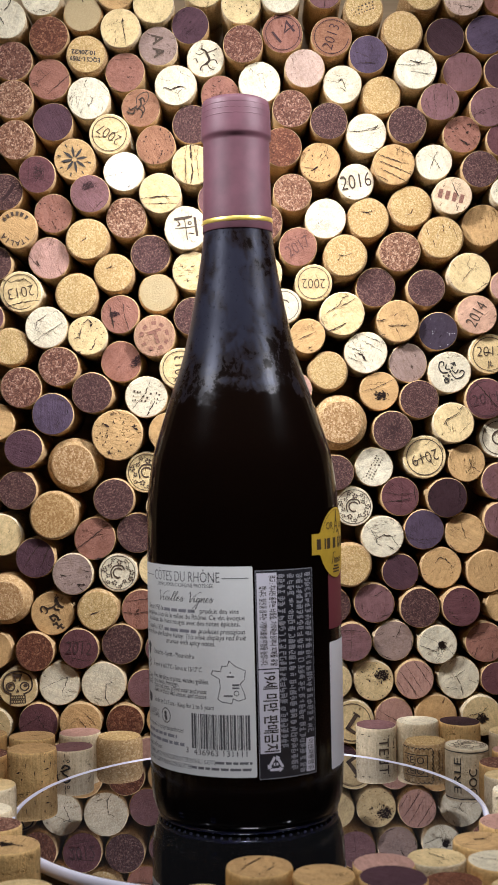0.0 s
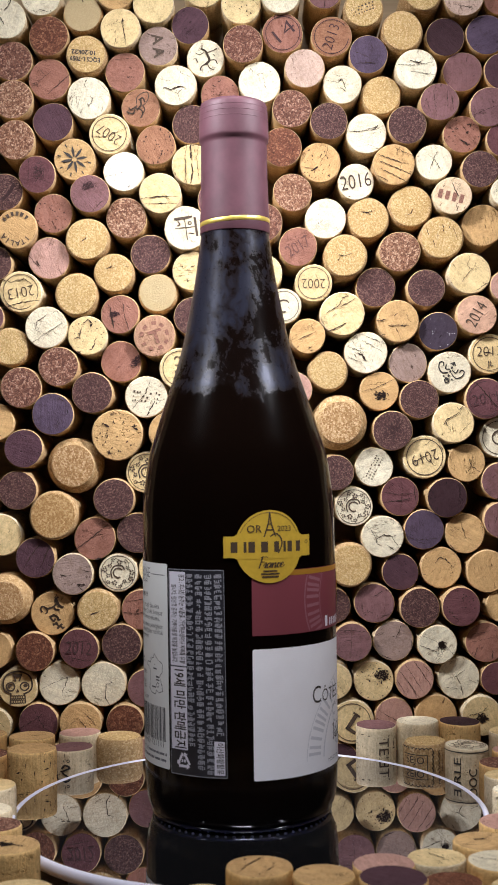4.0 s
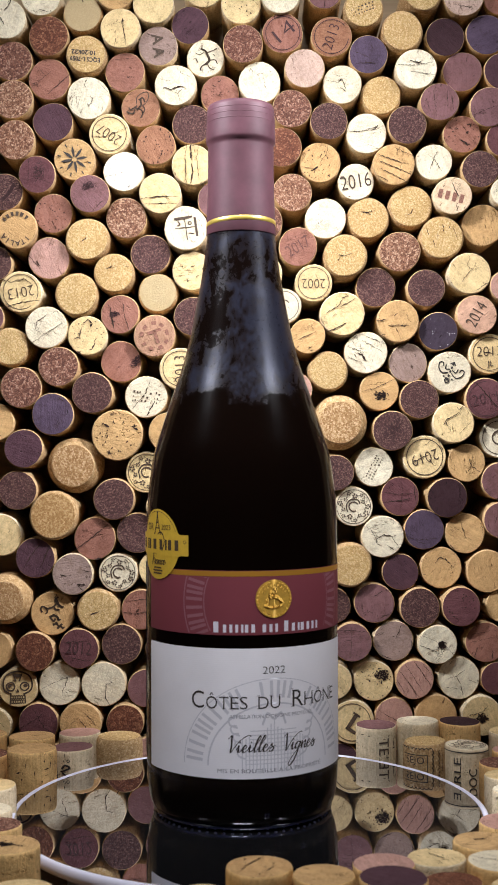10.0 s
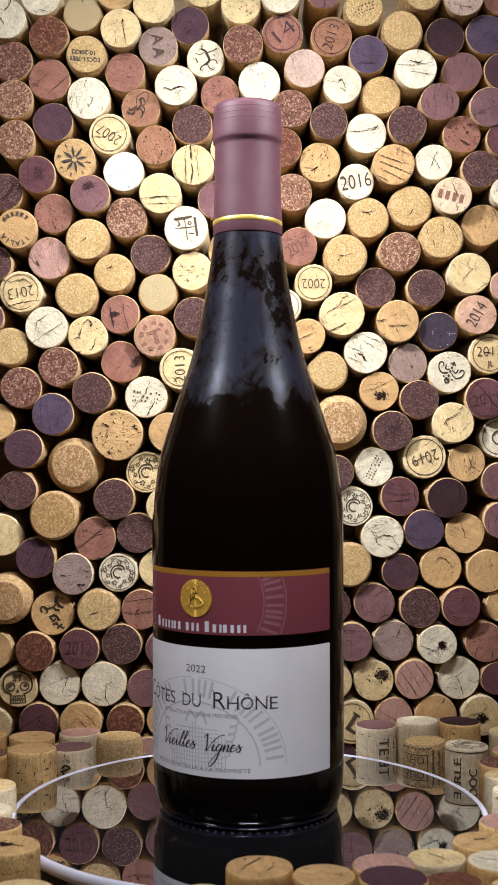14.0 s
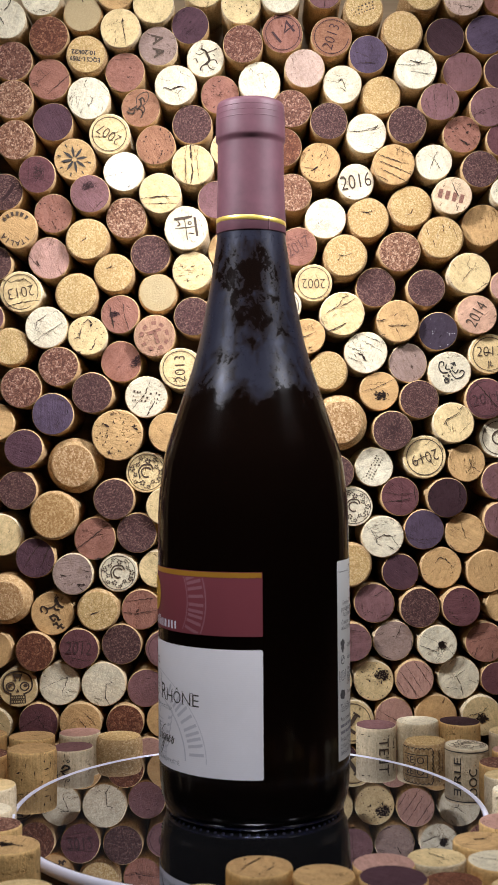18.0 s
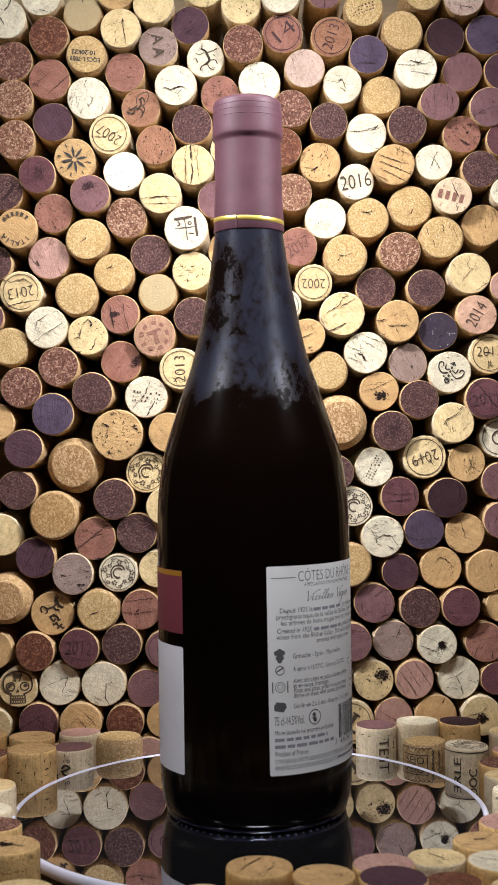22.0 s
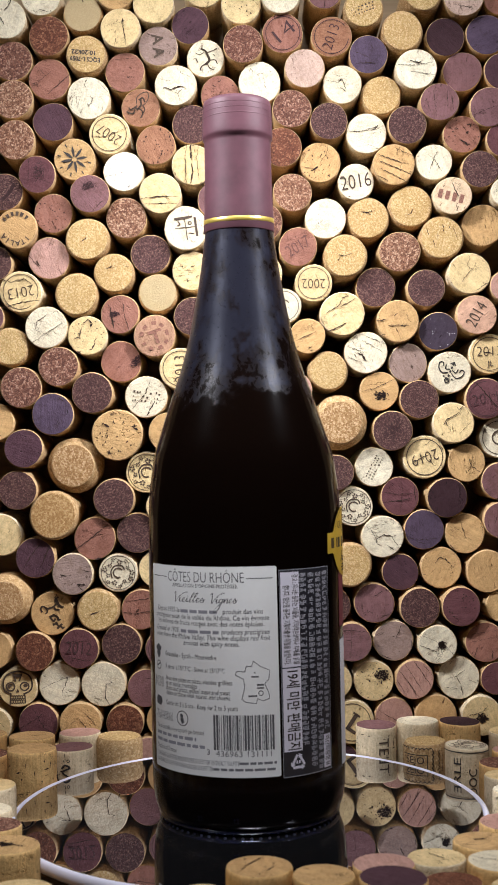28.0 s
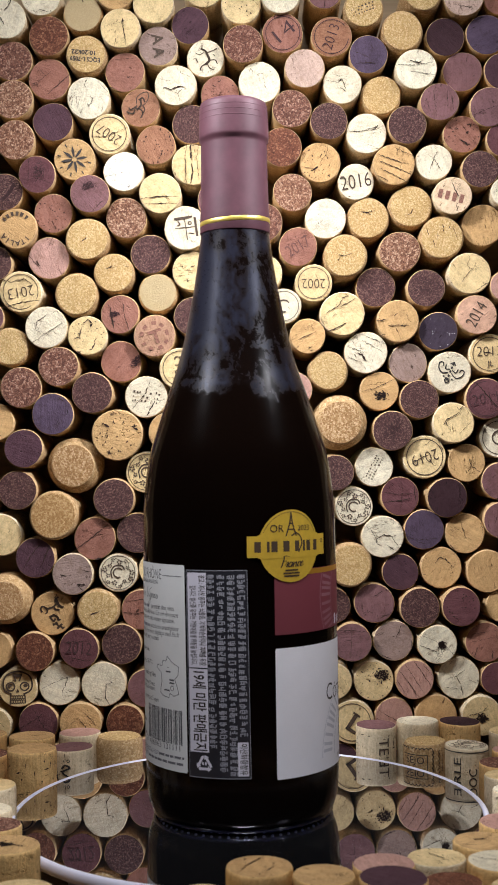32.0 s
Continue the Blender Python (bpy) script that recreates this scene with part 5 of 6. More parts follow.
wall_cork(-49.4, 401.6, 111.6, 22.5, 'y')
wall_cork(-29.8, 391.4, 114.2, 20.9, 'd')
wall_cork(-22.8, 411.4, 113.6, 21.1, 'y')
wall_cork(-1.9, 401.1, 113.4, 22.0, 'y', 'pits')
wall_cork(19.6, 406.9, 110.7, 21.9, 'w')
wall_cork(43.2, 407.8, 112.3, 20.7, 'm')
wall_cork(64.5, 397.6, 111.0, 21.9, 'k', 'code:20')
wall_cork(85.3, 386.0, 110.5, 23.0, 'k')
wall_cork(96.5, 405.7, 110.1, 21.8, 'k')
wall_cork(118.7, 403.2, 110.7, 22.5, 'N', 'cut:-5,-4/5,-6@3')
wall_cork(138.8, 402.8, 114.2, 17.1, 'r')
wall_cork(131.2, 384.2, 113.7, 22.5, 'b')
wall_cork(108.8, 383.3, 113.6, 21.4, 'D')
wall_cork(-47.2, 378.6, 113.6, 21.9, 'M', 'AA:0')
wall_cork(-106.2, 384.4, 110.6, 21.8, 'A')
wall_cork(-86.1, 374.7, 111.1, 22.4, 'k', 'lot:174')
wall_cork(-126.2, 372.6, 112.7, 21.9, 'a')
wall_cork(-106.3, 361.7, 113.2, 23.0, 'r', 'cut:-9,-4/1,4@2;-1,-7/7,0/9,2@5;-5,5.5/-2,1.5@2;-10,-1/-4,-3@3')
wall_cork(-65.4, 366.0, 113.9, 21.9, 'r', 'cut:1.5,-2/2,-3@7;4,-2.5/4.4,-3@6;-9,-7/-5,-8@4;-8,6/6,7@2')
wall_cork(-21.5, 372.0, 114.0, 21.0, 'w', 'ink:-2,5/0,4/1,2@11;1,2/2,-1/0,-3@14;1,3/4,4/6,5@6;2,-1/5,-1/6,-3@6;0,-3/-2,-4/-3,-6@7;1,-3/2,-5/4,-6@6;-1,3/-3,2/-5,3@5;-5,0/-4,-2@5;4,2/5,1@5')
wall_cork(-1.1, 379.0, 110.0, 21.7, 'a')
wall_cork(20.5, 384.5, 112.6, 22.5, 'r', 'ring14:40')
wall_cork(47.0, 383.3, 112.9, 22.6, 'o', 'ring2013:70')
wall_cork(66.8, 373.4, 112.1, 21.3, 'b', 'cut:-9,2/-3,0/1,-2@3;-7,-5/0,-4/5,-5@4;1,5/3,3@3')
wall_cork(32.2, 365.4, 110.5, 21.9, 'N')
wall_cork(52.5, 357.4, 112.0, 21.3, 'w', 'cut:-8,2/-2,1/0,3/1,0/2,-3@4;-3,-2/0,-2/2,-4@5;-6,5/3,4@2')
wall_cork(92.4, 364.2, 110.0, 22.5, 'w', 'cut:-10,2/0,2/8,3@3;-3,4/1,3/3,4@7;-4,-1/9,-3@3')
wall_cork(118.0, 363.4, 114.3, 22.0, 'm')
wall_cork(140.0, 364.2, 113.9, 20.7, 'd')
wall_cork(-85.2, 351.6, 112.3, 23.5, 'w', 'cut:-0.5,9/-2,6/-1,5@5;1,1/2,0/1,-3/-0.5,-3@4;-3,3/-5,-5@2;4,8/9,3@2;-7,1/-8,-4@3')
wall_cork(-37.8, 357.1, 111.1, 22.7, 'w', 'cut:-6,-1/-2,-2/2,-0.5/5,-1@6;-3,-2/1,-4/3,-2@4;-8,3/-2,2@2;2,6/7,4@2')
wall_cork(-13.9, 351.9, 114.1, 21.4, 'r', 'pits:0')
wall_cork(-126.1, 350.5, 112.5, 21.9, 'e')
wall_cork(-104.8, 338.2, 114.0, 22.0, 'd')
wall_cork(-56.9, 345.6, 113.8, 21.5, 'o', 'ink:-2,2/-2,5/0,7/3,8/4,6/3,3/1,1@5;-1,4/1,5/2,3@9;0,4/0,1/-2,-1@10;-2,1/-5,-1/-6,0@8;-7,-2/-4,-3/-3,-1@8;-3,0/0,-1/1,-3/0,-5@8;1,1/2,-1/1,-3@6')
wall_cork(-73.9, 331.3, 112.1, 22.5, 'y', 'ring2007:146+cut:-9.5,-1/-2,-1.5/9,3@3')
wall_cork(-125.0, 328.4, 111.7, 21.9, 'e')
wall_cork(-29.1, 336.1, 112.6, 22.0, 'g')
wall_cork(7.7, 358.2, 111.7, 23.1, 'w')
wall_cork(24.9, 344.0, 110.4, 21.2, 'a')
wall_cork(45.0, 337.6, 111.1, 20.6, 'g')
wall_cork(73.8, 351.2, 113.7, 22.6, 'k')
wall_cork(104.9, 346.0, 109.8, 21.2, 'm', 'cut:-7,2/-5,-5@3;-3,6/-2,-8@3;4,6/4,-4@3;6,3/7,-5@4')
wall_cork(131.8, 344.4, 109.8, 21.8, 'm', 'cut:-8,-4/2,0/8,0@3')
wall_cork(65.3, 330.1, 112.7, 22.4, 'w', 'cut:-10,1/-3,1/2,2/6,2@4;0,2/4,3/6,4/3,1@4;-5,-3/5,-7@1')
wall_cork(-48.8, 324.0, 111.0, 21.9, 'o', 'pits')
wall_cork(-93.0, 318.7, 112.3, 22.9, 't', 'star:0')
wall_cork(-113.3, 310.3, 111.9, 20.6, 'p', 'blot:1,2,4+cut:-4,9/-5,-6@3;-9,-3/0,-2/8,-5@2;4,8/3,-7@2')
wall_cork(-66.3, 310.1, 111.3, 22.1, 'W', 'cut:2,-7/2.4,-7.6@9')
wall_cork(-131.6, 300.3, 114.6, 20.8, 'g', 'ink:-1,-4/3,0/5,4@20')
wall_cork(-28.9, 313.2, 110.6, 23.0, 'y', 'cut:-3,10/-3.5,3/-3,-8@4;-1,10/-1,5/-0.5,2@9;-0.5,1/0,-4/-1,-9@7;2.5,9/2,2/3,-8@3')
wall_cork(-8.4, 322.7, 111.7, 21.9, 'y')
wall_cork(87.3, 333.7, 110.6, 21.3, 'g')
wall_cork(117.2, 328.6, 112.8, 20.7, 'r', 'pits:20+cut:-1,-3/1,-4/3,-6@12;2,1/3,1@10;-3,3/-2,3@10;4,4/5,5@9')
wall_cork(139.6, 325.2, 111.0, 19.4, 'p')
wall_cork(19.4, 322.9, 111.4, 21.9, 'A')
wall_cork(40.1, 314.4, 113.3, 22.5, 't', 'pits:60+cut:0,0/3,4/4,7@3;-4,-4/-1,-2@12;-9,-2/-3,-3@3')
wall_cork(80.0, 312.6, 111.2, 22.9, 't', 'cut:-9,5/0,2/8,0@4;-8,2/2,-2/9,-5@5;-7,-2/0,-5/7,-9@5;0,8/9,4@3;-9,-5/-2,-8@3')
wall_cork(101.7, 314.0, 112.4, 20.1, 'w', 'cut:-3,-6/0,2/2,6@4;0,2/4,-5@5')
wall_cork(59.5, 305.2, 114.1, 20.1, 'w', '2016:8')
wall_cork(126.5, 309.9, 110.1, 20.5, 'g')
wall_cork(-84.6, 297.8, 109.9, 21.6, 'm', 'blot:-1,4,2.5+cut:1,-9/7,-3@3')
wall_cork(-46.7, 298.6, 110.7, 22.8, 'y', 'cut:-10,-2.5/0,-1.5/9,-2@5;-9,-5/0,-5/8,-5@4')
wall_cork(-104.8, 289.7, 113.4, 21.4, 'r', 'pits:0')
wall_cork(-65.2, 285.0, 112.7, 22.5, 'e')
wall_cork(-124.5, 279.7, 110.8, 22.5, 't', 'arc:0')
wall_cork(-86.4, 274.9, 111.2, 24.1, 'k', 'cut:-3,-1/-1,0/0,1@5')
wall_cork(-32.8, 279.3, 110.5, 24.2, 'w', 'window:10')
wall_cork(-16.4, 294.9, 111.9, 20.7, 'm')
wall_cork(111.3, 295.5, 109.8, 21.0, 'P', 'word:4,-14,-0.5,4.5+cut:-1,8/1,3/4,-2@5;2,-4/3,-9@6;-5,4/-4,6@3')
wall_cork(25.0, 298.1, 113.1, 21.3, 'e')
wall_cork(42.8, 285.0, 114.1, 22.5, 'V', 'cut:-4,-2/-3,-2@6')
wall_cork(66.0, 284.0, 114.4, 23.6, 'k', 'cut:-3.5,3/0,2.5/3,3.5@6')
wall_cork(89.1, 290.7, 113.3, 24.1, 'k', 'cut:-2,-4/0,-3/1,-1@4')
wall_cork(128.1, 280.8, 114.4, 23.2, 't')
wall_cork(139.5, 296.9, 109.7, 15.8, 'w')
wall_cork(105.4, 272.6, 111.0, 24.2, 'k', 'cut:0,6/1,2@4;-7,4/-6,1@3;5,5/7,-1@3;-4,-1/-3,-5@3;3,7/3.5,4@2;-2,2/-2,-1@2')
wall_cork(-107.6, 264.1, 114.4, 23.1, 'n', 'cut:-10,2/-3,-6@3;-6,-1/-4,-4@6;2,10/-1,4@2')
wall_cork(-52.3, 266.6, 113.5, 21.9, 'g')
wall_cork(-72.2, 256.2, 111.6, 22.4, 'k', 'cut:-4,2/-1,3/0,2.5@4;4,4/7,3@3')
wall_cork(-137.3, 262.8, 114.3, 19.6, 'g')
wall_cork(-29.8, 256.3, 112.7, 21.9, 'y', 'cut:0,2/0.5,2@9;5,1/5.5,0.6@9;2,-3/2.6,-3@10;5,-2/5.4,-2@8;-2,-5/-1.5,-5@9;-5,2/-4.6,2@7;6,4/6.4,4.2@7')
wall_cork(-123.0, 246.6, 113.7, 23.2, 'y', 'ring2013:190+cut:-10,-8/0,-5/9,-4@5;-4,5/2,6/6,3/3,1@5;-9,6/-3,4@4')
wall_cork(27.6, 268.7, 111.1, 21.3, 'r', '2017:30')
wall_cork(53.1, 263.7, 110.5, 24.2, 'k', 'cut:-4,1/-1,0/3,1@4;-4,-2/-2,-1@3')
wall_cork(82.6, 266.6, 111.8, 22.6, 'e')
wall_cork(120.1, 253.8, 110.3, 23.0, 'y', 'cut:0,8/-1,4/0,2/5,3@3;-4,-4/0,1/2,2@4;3,-8/9,-4@3;1,10/5,8@3')
wall_cork(35.8, 249.1, 111.5, 20.6, 'y', 'ring2002:180')
wall_cork(69.6, 247.3, 114.4, 22.0, 'g')
wall_cork(96.6, 245.5, 111.2, 20.7, 'g', 'blot:0,1,5')
wall_cork(139.2, 247.1, 109.6, 17.0, 'n')
wall_cork(9.0, 254.1, 109.8, 20.1, 'y')
wall_cork(-92.4, 244.5, 110.4, 23.7, 'k')
wall_cork(-48.7, 244.7, 113.5, 22.0, 's')
wall_cork(-69.0, 234.4, 111.4, 21.2, 'r', 'cut:1.5,6/2.5,-2/5,-9@5;-5,4/-4,-3/-3,-8@9;-2,9/0,6@4+blot:-3,0,2')
wall_cork(-29.5, 232.8, 111.0, 21.3, 'g')
wall_cork(-108.8, 227.1, 110.1, 23.1, 'w', 'cut:-8,-8/-2,-4/8,2@4;-5,-1/-4,3/1,6@5;-5,-1/2,-4@3')
wall_cork(-140.6, 233.1, 114.5, 17.1, 'm')
wall_cork(-86.7, 221.8, 111.7, 21.9, 'y', 'pits:30+cut:-2,6/0,8/2,6/1,3@8;-8,-2/-4,-1/-3,4@6;4,-4/2,-7@8;-5,-8/-3,-9@9')
wall_cork(-50.4, 222.1, 110.6, 23.1, 'O', 'seal')
wall_cork(51.1, 232.4, 109.9, 24.3, 'y', 'cut:-8,0/-1,4/0,7/3,8@5;-7,-8/-2,-6/2,-4@6;-1,3/3,5/6,7@4;-5,-2/-3,0@3')
wall_cork(19.5, 237.2, 109.9, 19.4, 'w', 'ring:0')
wall_cork(81.1, 227.7, 110.4, 23.1, 't', 'cut:-10,0/-5,1@5;-5,-2/5,-2@5;-2,2/0,4@3;4,3/5,0@3;-9,-7/-6,-6@5')
wall_cork(103.1, 223.6, 113.0, 21.4, 'B', 'specks')
wall_cork(123.6, 231.2, 110.3, 21.9, 'q', '2014:60')
wall_cork(32.2, 220.1, 109.8, 19.5, 't', 'crack')
wall_cork(-128.9, 216.2, 112.0, 21.3, 'k')
wall_cork(-102.5, 205.1, 110.8, 21.9, 'a')
wall_cork(-68.9, 208.2, 114.6, 22.6, 'r', 'blot:7,0,2.5+cut:-2,1/-1,8@1')
wall_cork(-36.5, 203.4, 110.2, 23.1, 'y', 'ring2013:90')
wall_cork(63.8, 212.1, 112.2, 23.2, 'w', 'cut:-9,3/0,0@3;-4,0/-2,-1/0,-4@12;-2,6/8,0@3;-1,8/9,4@3;-9,-2/-3,-4@3')
wall_cork(130.7, 210.2, 113.5, 22.0, 'y', 'ring201:0+cut:-3,1/2,0@6')
wall_cork(43.3, 202.1, 111.6, 21.9, 'k')
wall_cork(86.7, 206.0, 114.5, 21.4, 'M')
wall_cork(109.0, 200.6, 112.0, 23.2, 'w', 'flower:-25')
wall_cork(25.0, 191.3, 110.8, 19.5, 'n')
wall_cork(-122.9, 194.7, 111.6, 22.6, 'a')
wall_cork(-84.3, 191.2, 109.8, 22.5, 'g')
wall_cork(-55.3, 189.5, 111.7, 23.1, 'w', 'bars:-8+cut:-7,-6/0,2/2,8@4;0,-9/4,-2@7')
wall_cork(-105.8, 179.3, 110.8, 23.1, 'b', 'cut:1,-7/5,-2@2;3,8/5,6@5')
wall_cork(-137.4, 175.5, 114.0, 20.8, 't')
wall_cork(71.0, 190.8, 113.7, 21.4, 't', 'pit:0.5,-2.5,4.5,2.8+cut:-10,0/-3,1/8,6@4')
wall_cork(92.4, 185.2, 112.1, 21.3, 'g')
wall_cork(127.9, 186.6, 109.7, 22.5, 'p', 'ring2011:10+cut:-5,8/2,0/8,-8@6')
wall_cork(49.2, 174.2, 107.9, 30.3, 'c')
wall_cork(-71.1, 169.2, 110.8, 28.0, 't', 'pits:70+cut:-5,4/-3,3@14;6,3/8,2@9;-3,-6/-2,-8@8')
wall_cork(-43.4, 170.1, 110.6, 21.9, 't')
wall_cork(-121.7, 161.1, 110.7, 21.3, 'd')
wall_cork(-95.1, 152.2, 110.9, 30.4, 'c')
wall_cork(77.5, 169.2, 110.3, 21.9, 'g', 'blot:0,1,4.5')
wall_cork(110.3, 172.2, 109.8, 22.5, 'y', 'cut:-5,-1/-3,2/0,3/3,5@6;-4,0/-2,-2@5;2,6/5,8@5;2,-6/8,0@2')
wall_cork(135.6, 164.7, 114.2, 22.0, 'w', 'ring:0')
wall_cork(-125.5, 139.1, 112.4, 21.4, 'g')
wall_cork(-55.7, 148.8, 114.5, 22.7, 'y', 'wreath:0')
wall_cork(47.0, 147.2, 111.6, 19.5, 'g')
wall_cork(67.6, 149.4, 114.1, 21.4, 'w', 'code:60')
wall_cork(94.9, 154.0, 112.9, 23.8, 'y', 'ring2019:195+cut:-6,-3/-1,0/2,1@4;2,-1/4,-4@4;0,5/4,8@3')
wall_cork(117.7, 151.7, 113.5, 20.8, 't', 'cut:1,3/2,-1/7,-5@5')
wall_cork(135.9, 141.3, 113.3, 20.8, 'm')
wall_cork(-105.8, 124.9, 109.1, 26.7, 'C')
wall_cork(-73.1, 134.1, 110.1, 22.5, 'g')
wall_cork(-45.6, 129.4, 110.6, 20.7, 'y')
wall_cork(-135.0, 115.3, 114.0, 23.2, 'y')
wall_cork(56.3, 128.4, 114.1, 21.4, 'w', 'wreath:0')
wall_cork(81.6, 132.9, 114.2, 21.4, 'p', 'cut:-8,2/0,1/9,2@4;-9,-3/0,-2/6,-1@4;0,9/1,4/0,-8@2;7,6/8,-4@4')
wall_cork(106.7, 133.1, 111.3, 21.9, 'D')
wall_cork(71.8, 112.0, 112.9, 23.1, 'w', 'cut:-6,4/-3,-1/0,1/6,0@5;2,-4/5,-6@6;-3,-3/-3,-1@4;4,0/7,-4@3')
wall_cork(94.3, 114.7, 113.6, 22.0, 'b', 'cut:-9,-4/0,-5/8,-4@3;-4,-6/1,-7@2')
wall_cork(136.3, 120.1, 112.8, 20.1, 'm')
wall_cork(116.4, 112.7, 113.7, 22.0, 't', 'cut:-7,-6/-5,-8@5;-2,5/0,-2/3,-3@4;8,6/9,-2@3')
wall_cork(-116.1, 102.5, 112.2, 22.0, 'd', 'cut:-6,-6/-4,-2/0,4/3,7@5;3,-4/6,3/8,7@6;-3,8/0,9@3')
wall_cork(-83.9, 112.6, 112.9, 23.1, 'r', 'cut:-9,-5/-2,0/8,8@6;0,-10/3,-9@9;2,-1/7,3@2')
wall_cork(-61.2, 114.5, 113.0, 22.0, 'g')
wall_cork(-95.8, 93.0, 110.9, 22.4, 'M', 'cut:-6,0/-3,-1@5;5,2/8,1@6;2,-5/6,-5@10;3,-6/5,-8@5')
wall_cork(-71.5, 93.7, 114.2, 21.4, 'w', 'wreath:0')
wall_cork(-50.5, 95.6, 114.4, 20.2, 'y')
wall_cork(53.9, 96.1, 110.0, 24.3, 'k')
wall_cork(81.3, 92.4, 114.4, 20.2, 'd')
wall_cork(103.4, 94.1, 114.4, 22.7, 't', 'cut:-3,2/-1,5/2,4/5,1@5;4,-3/6,-2@3;-9,-3/-6,-4@3')
wall_cork(128.2, 93.2, 112.9, 23.2, 't', 'cut:0,2/3,3@2')
wall_cork(-132.1, 80.9, 106.8, 27.8, 'c')
wall_cork(-107.4, 72.7, 114.1, 23.8, 't', 'ink:-4.6,0.6/-5.2,2.2/-4.4,3.2/-3,2.6/-1.8,2.2/0.6,3.2/1.8,4.6/1.2,6.2/2.6,7.6@8;1.8,6.4/2.4,5/3.2,3.6/4.8,3@13;-3,2.4/-2.2,0.8/-3,0@7;0.8,3.2/1.6,1.8/3.2,1.8@9;-1,-1.6/0.6,-0.8@12;0.4,-0.6/2.2,-1.4/3,-3@12;-0.6,-2.2/0.8,-3.4/1.4,-2.4@9;3,-3/3.8,-2.6@7;0.6,-5/2.2,-4.2@12;1.8,-4.4/3,-5.6@10;2.6,-6.6/4.4,-4.8@11;3.6,-5.4/5,-6.6@11;5,-6.6/5.6,-6@7+cut:2,10/1,5@4')
wall_cork(-82.4, 74.0, 110.2, 23.1, 'k', 'cut:-4,-2/-1,-1/1,0@6')
wall_cork(-59.3, 74.3, 114.4, 22.0, 'r', 'cut:-10,-1/-3,-2/9,0@4;-2,0/-1,0@9;-8,4/8,6@3')
wall_cork(-139.3, 51.9, 112.9, 20.8, 't')
wall_cork(-116.5, 51.9, 109.9, 21.2, 'A')
wall_cork(-92.6, 53.6, 110.4, 21.9, 'p', '2012:-5+cut:-9,3/8,4@3;-8,-4/6,-6@3')
wall_cork(-70.0, 54.6, 112.8, 22.0, 'g')
wall_cork(-46.8, 51.9, 112.4, 20.8, 'm', 'ring:0')
wall_cork(66.9, 75.9, 113.3, 22.0, 'm', 'cut:-2,3/1,4/4,6@4;3,-7/8,-5@4')
wall_cork(44.6, 74.2, 114.2, 19.6, 'g')
wall_cork(91.2, 73.6, 110.7, 21.9, 'g')
wall_cork(113.3, 74.2, 109.6, 21.3, 'p', 'pits:12')
wall_cork(136.3, 73.3, 114.2, 18.4, 't')
wall_cork(54.4, 55.3, 109.7, 21.3, 'm', 'cut:-8,6/0,6/9,5@4;0,8/-1,-8@2')
wall_cork(77.1, 55.3, 114.0, 22.0, 'M', 'cut:1,1/3,5/4,8@4;-6,-7/-1,-9@4;9,0/9,-3@7')
wall_cork(100.5, 54.0, 110.2, 21.3, 'w', 'pit:2,0,1.7,1.9+cut:-9,0/0,-4/0,-3@4;0,-2/2,1/5,1@6;-8,5/3,0/9,-6@2')
wall_cork(126.8, 54.0, 113.6, 22.0, 'r', 'cut:-9,0/8,3@2;-6,-8/-4,-2@5;3,-8/3,-5@6;-8,4/6,6@2')
wall_cork(-126.3, 32.2, 113.5, 21.4, 'y', 'skull:0')
wall_cork(-103.8, 33.4, 114.0, 23.2, 'w', 'cut:-9,-2/0,2/3,3@2;0,3/4,3/3,0/1,-4@5')
wall_cork(-79.8, 33.4, 112.3, 24.4, 'w', 'cut:4,1/1,0/1,-6/3,-9@5;6,-7/7,-9@4;-8,5/-2,6@1')
wall_cork(-57.1, 31.8, 114.0, 20.8, 'm')
wall_cork(43.9, 35.2, 110.6, 20.7, 'y')
wall_cork(66.1, 34.3, 112.9, 22.0, 'y', 'pits:40+pit:4,3,3.4,3.2')
wall_cork(88.0, 34.8, 111.2, 21.3, 'n', 'cut:-8,5/-2,-3/2,-9@4;-5,8/4,-6@3;0,9/8,-3@4;4,8/9,2@3;-9,0/-5,-7@3')
wall_cork(112.1, 34.8, 114.0, 23.2, 'w', 'cut:-5,0/-1,1/3,4@3;-1,1/1,-3/2,-9@4;-6,-4/0,-5@3;5,-1/8,-2@3')
wall_cork(133.1, 34.3, 113.5, 18.3, 'p')
wall_cork(-140.0, 11.9, 111.9, 20.7, 'y')
wall_cork(-115.1, 13.4, 112.2, 22.0, 'p', 'cut:-10,-3/0,3/2,5@4;-3,8/3,-2/9,-6@3')
wall_cork(-92.1, 12.9, 109.7, 23.1, 't', 'cut:-1,3/3,-2/8,-6@5;2,5/7,0@4;-8,-3/0,4@2')
wall_cork(-68.2, 13.2, 109.8, 20.7, 'A')
wall_cork(-47.3, 13.9, 112.6, 19.5, 't')
wall_cork(54.0, 11.9, 112.0, 24.4, 'y', 'ringL:0')
wall_cork(76.9, 15.1, 113.9, 21.4, 'n', 'cut:-9,0/-3,-4/5,-7@4;-8,4/0,-1/9,-6@3')
wall_cork(99.4, 15.1, 112.6, 23.2, 't')
wall_cork(123.8, 14.6, 110.3, 21.9, 'y', 'pit:0,-1,2.5,2.2+cut:-8,0/0,2/3,5@4')
wall_cork(-55.6, -4.6, 111.4, 20.7, 'n')
wall_cork(48.0, -9.4, 113.4, 19.6, 'd')
wall_cork(-81.2, -7.8, 112.2, 19.5, 't')
wall_cork(69.2, -6.3, 109.6, 20.1, 'm')
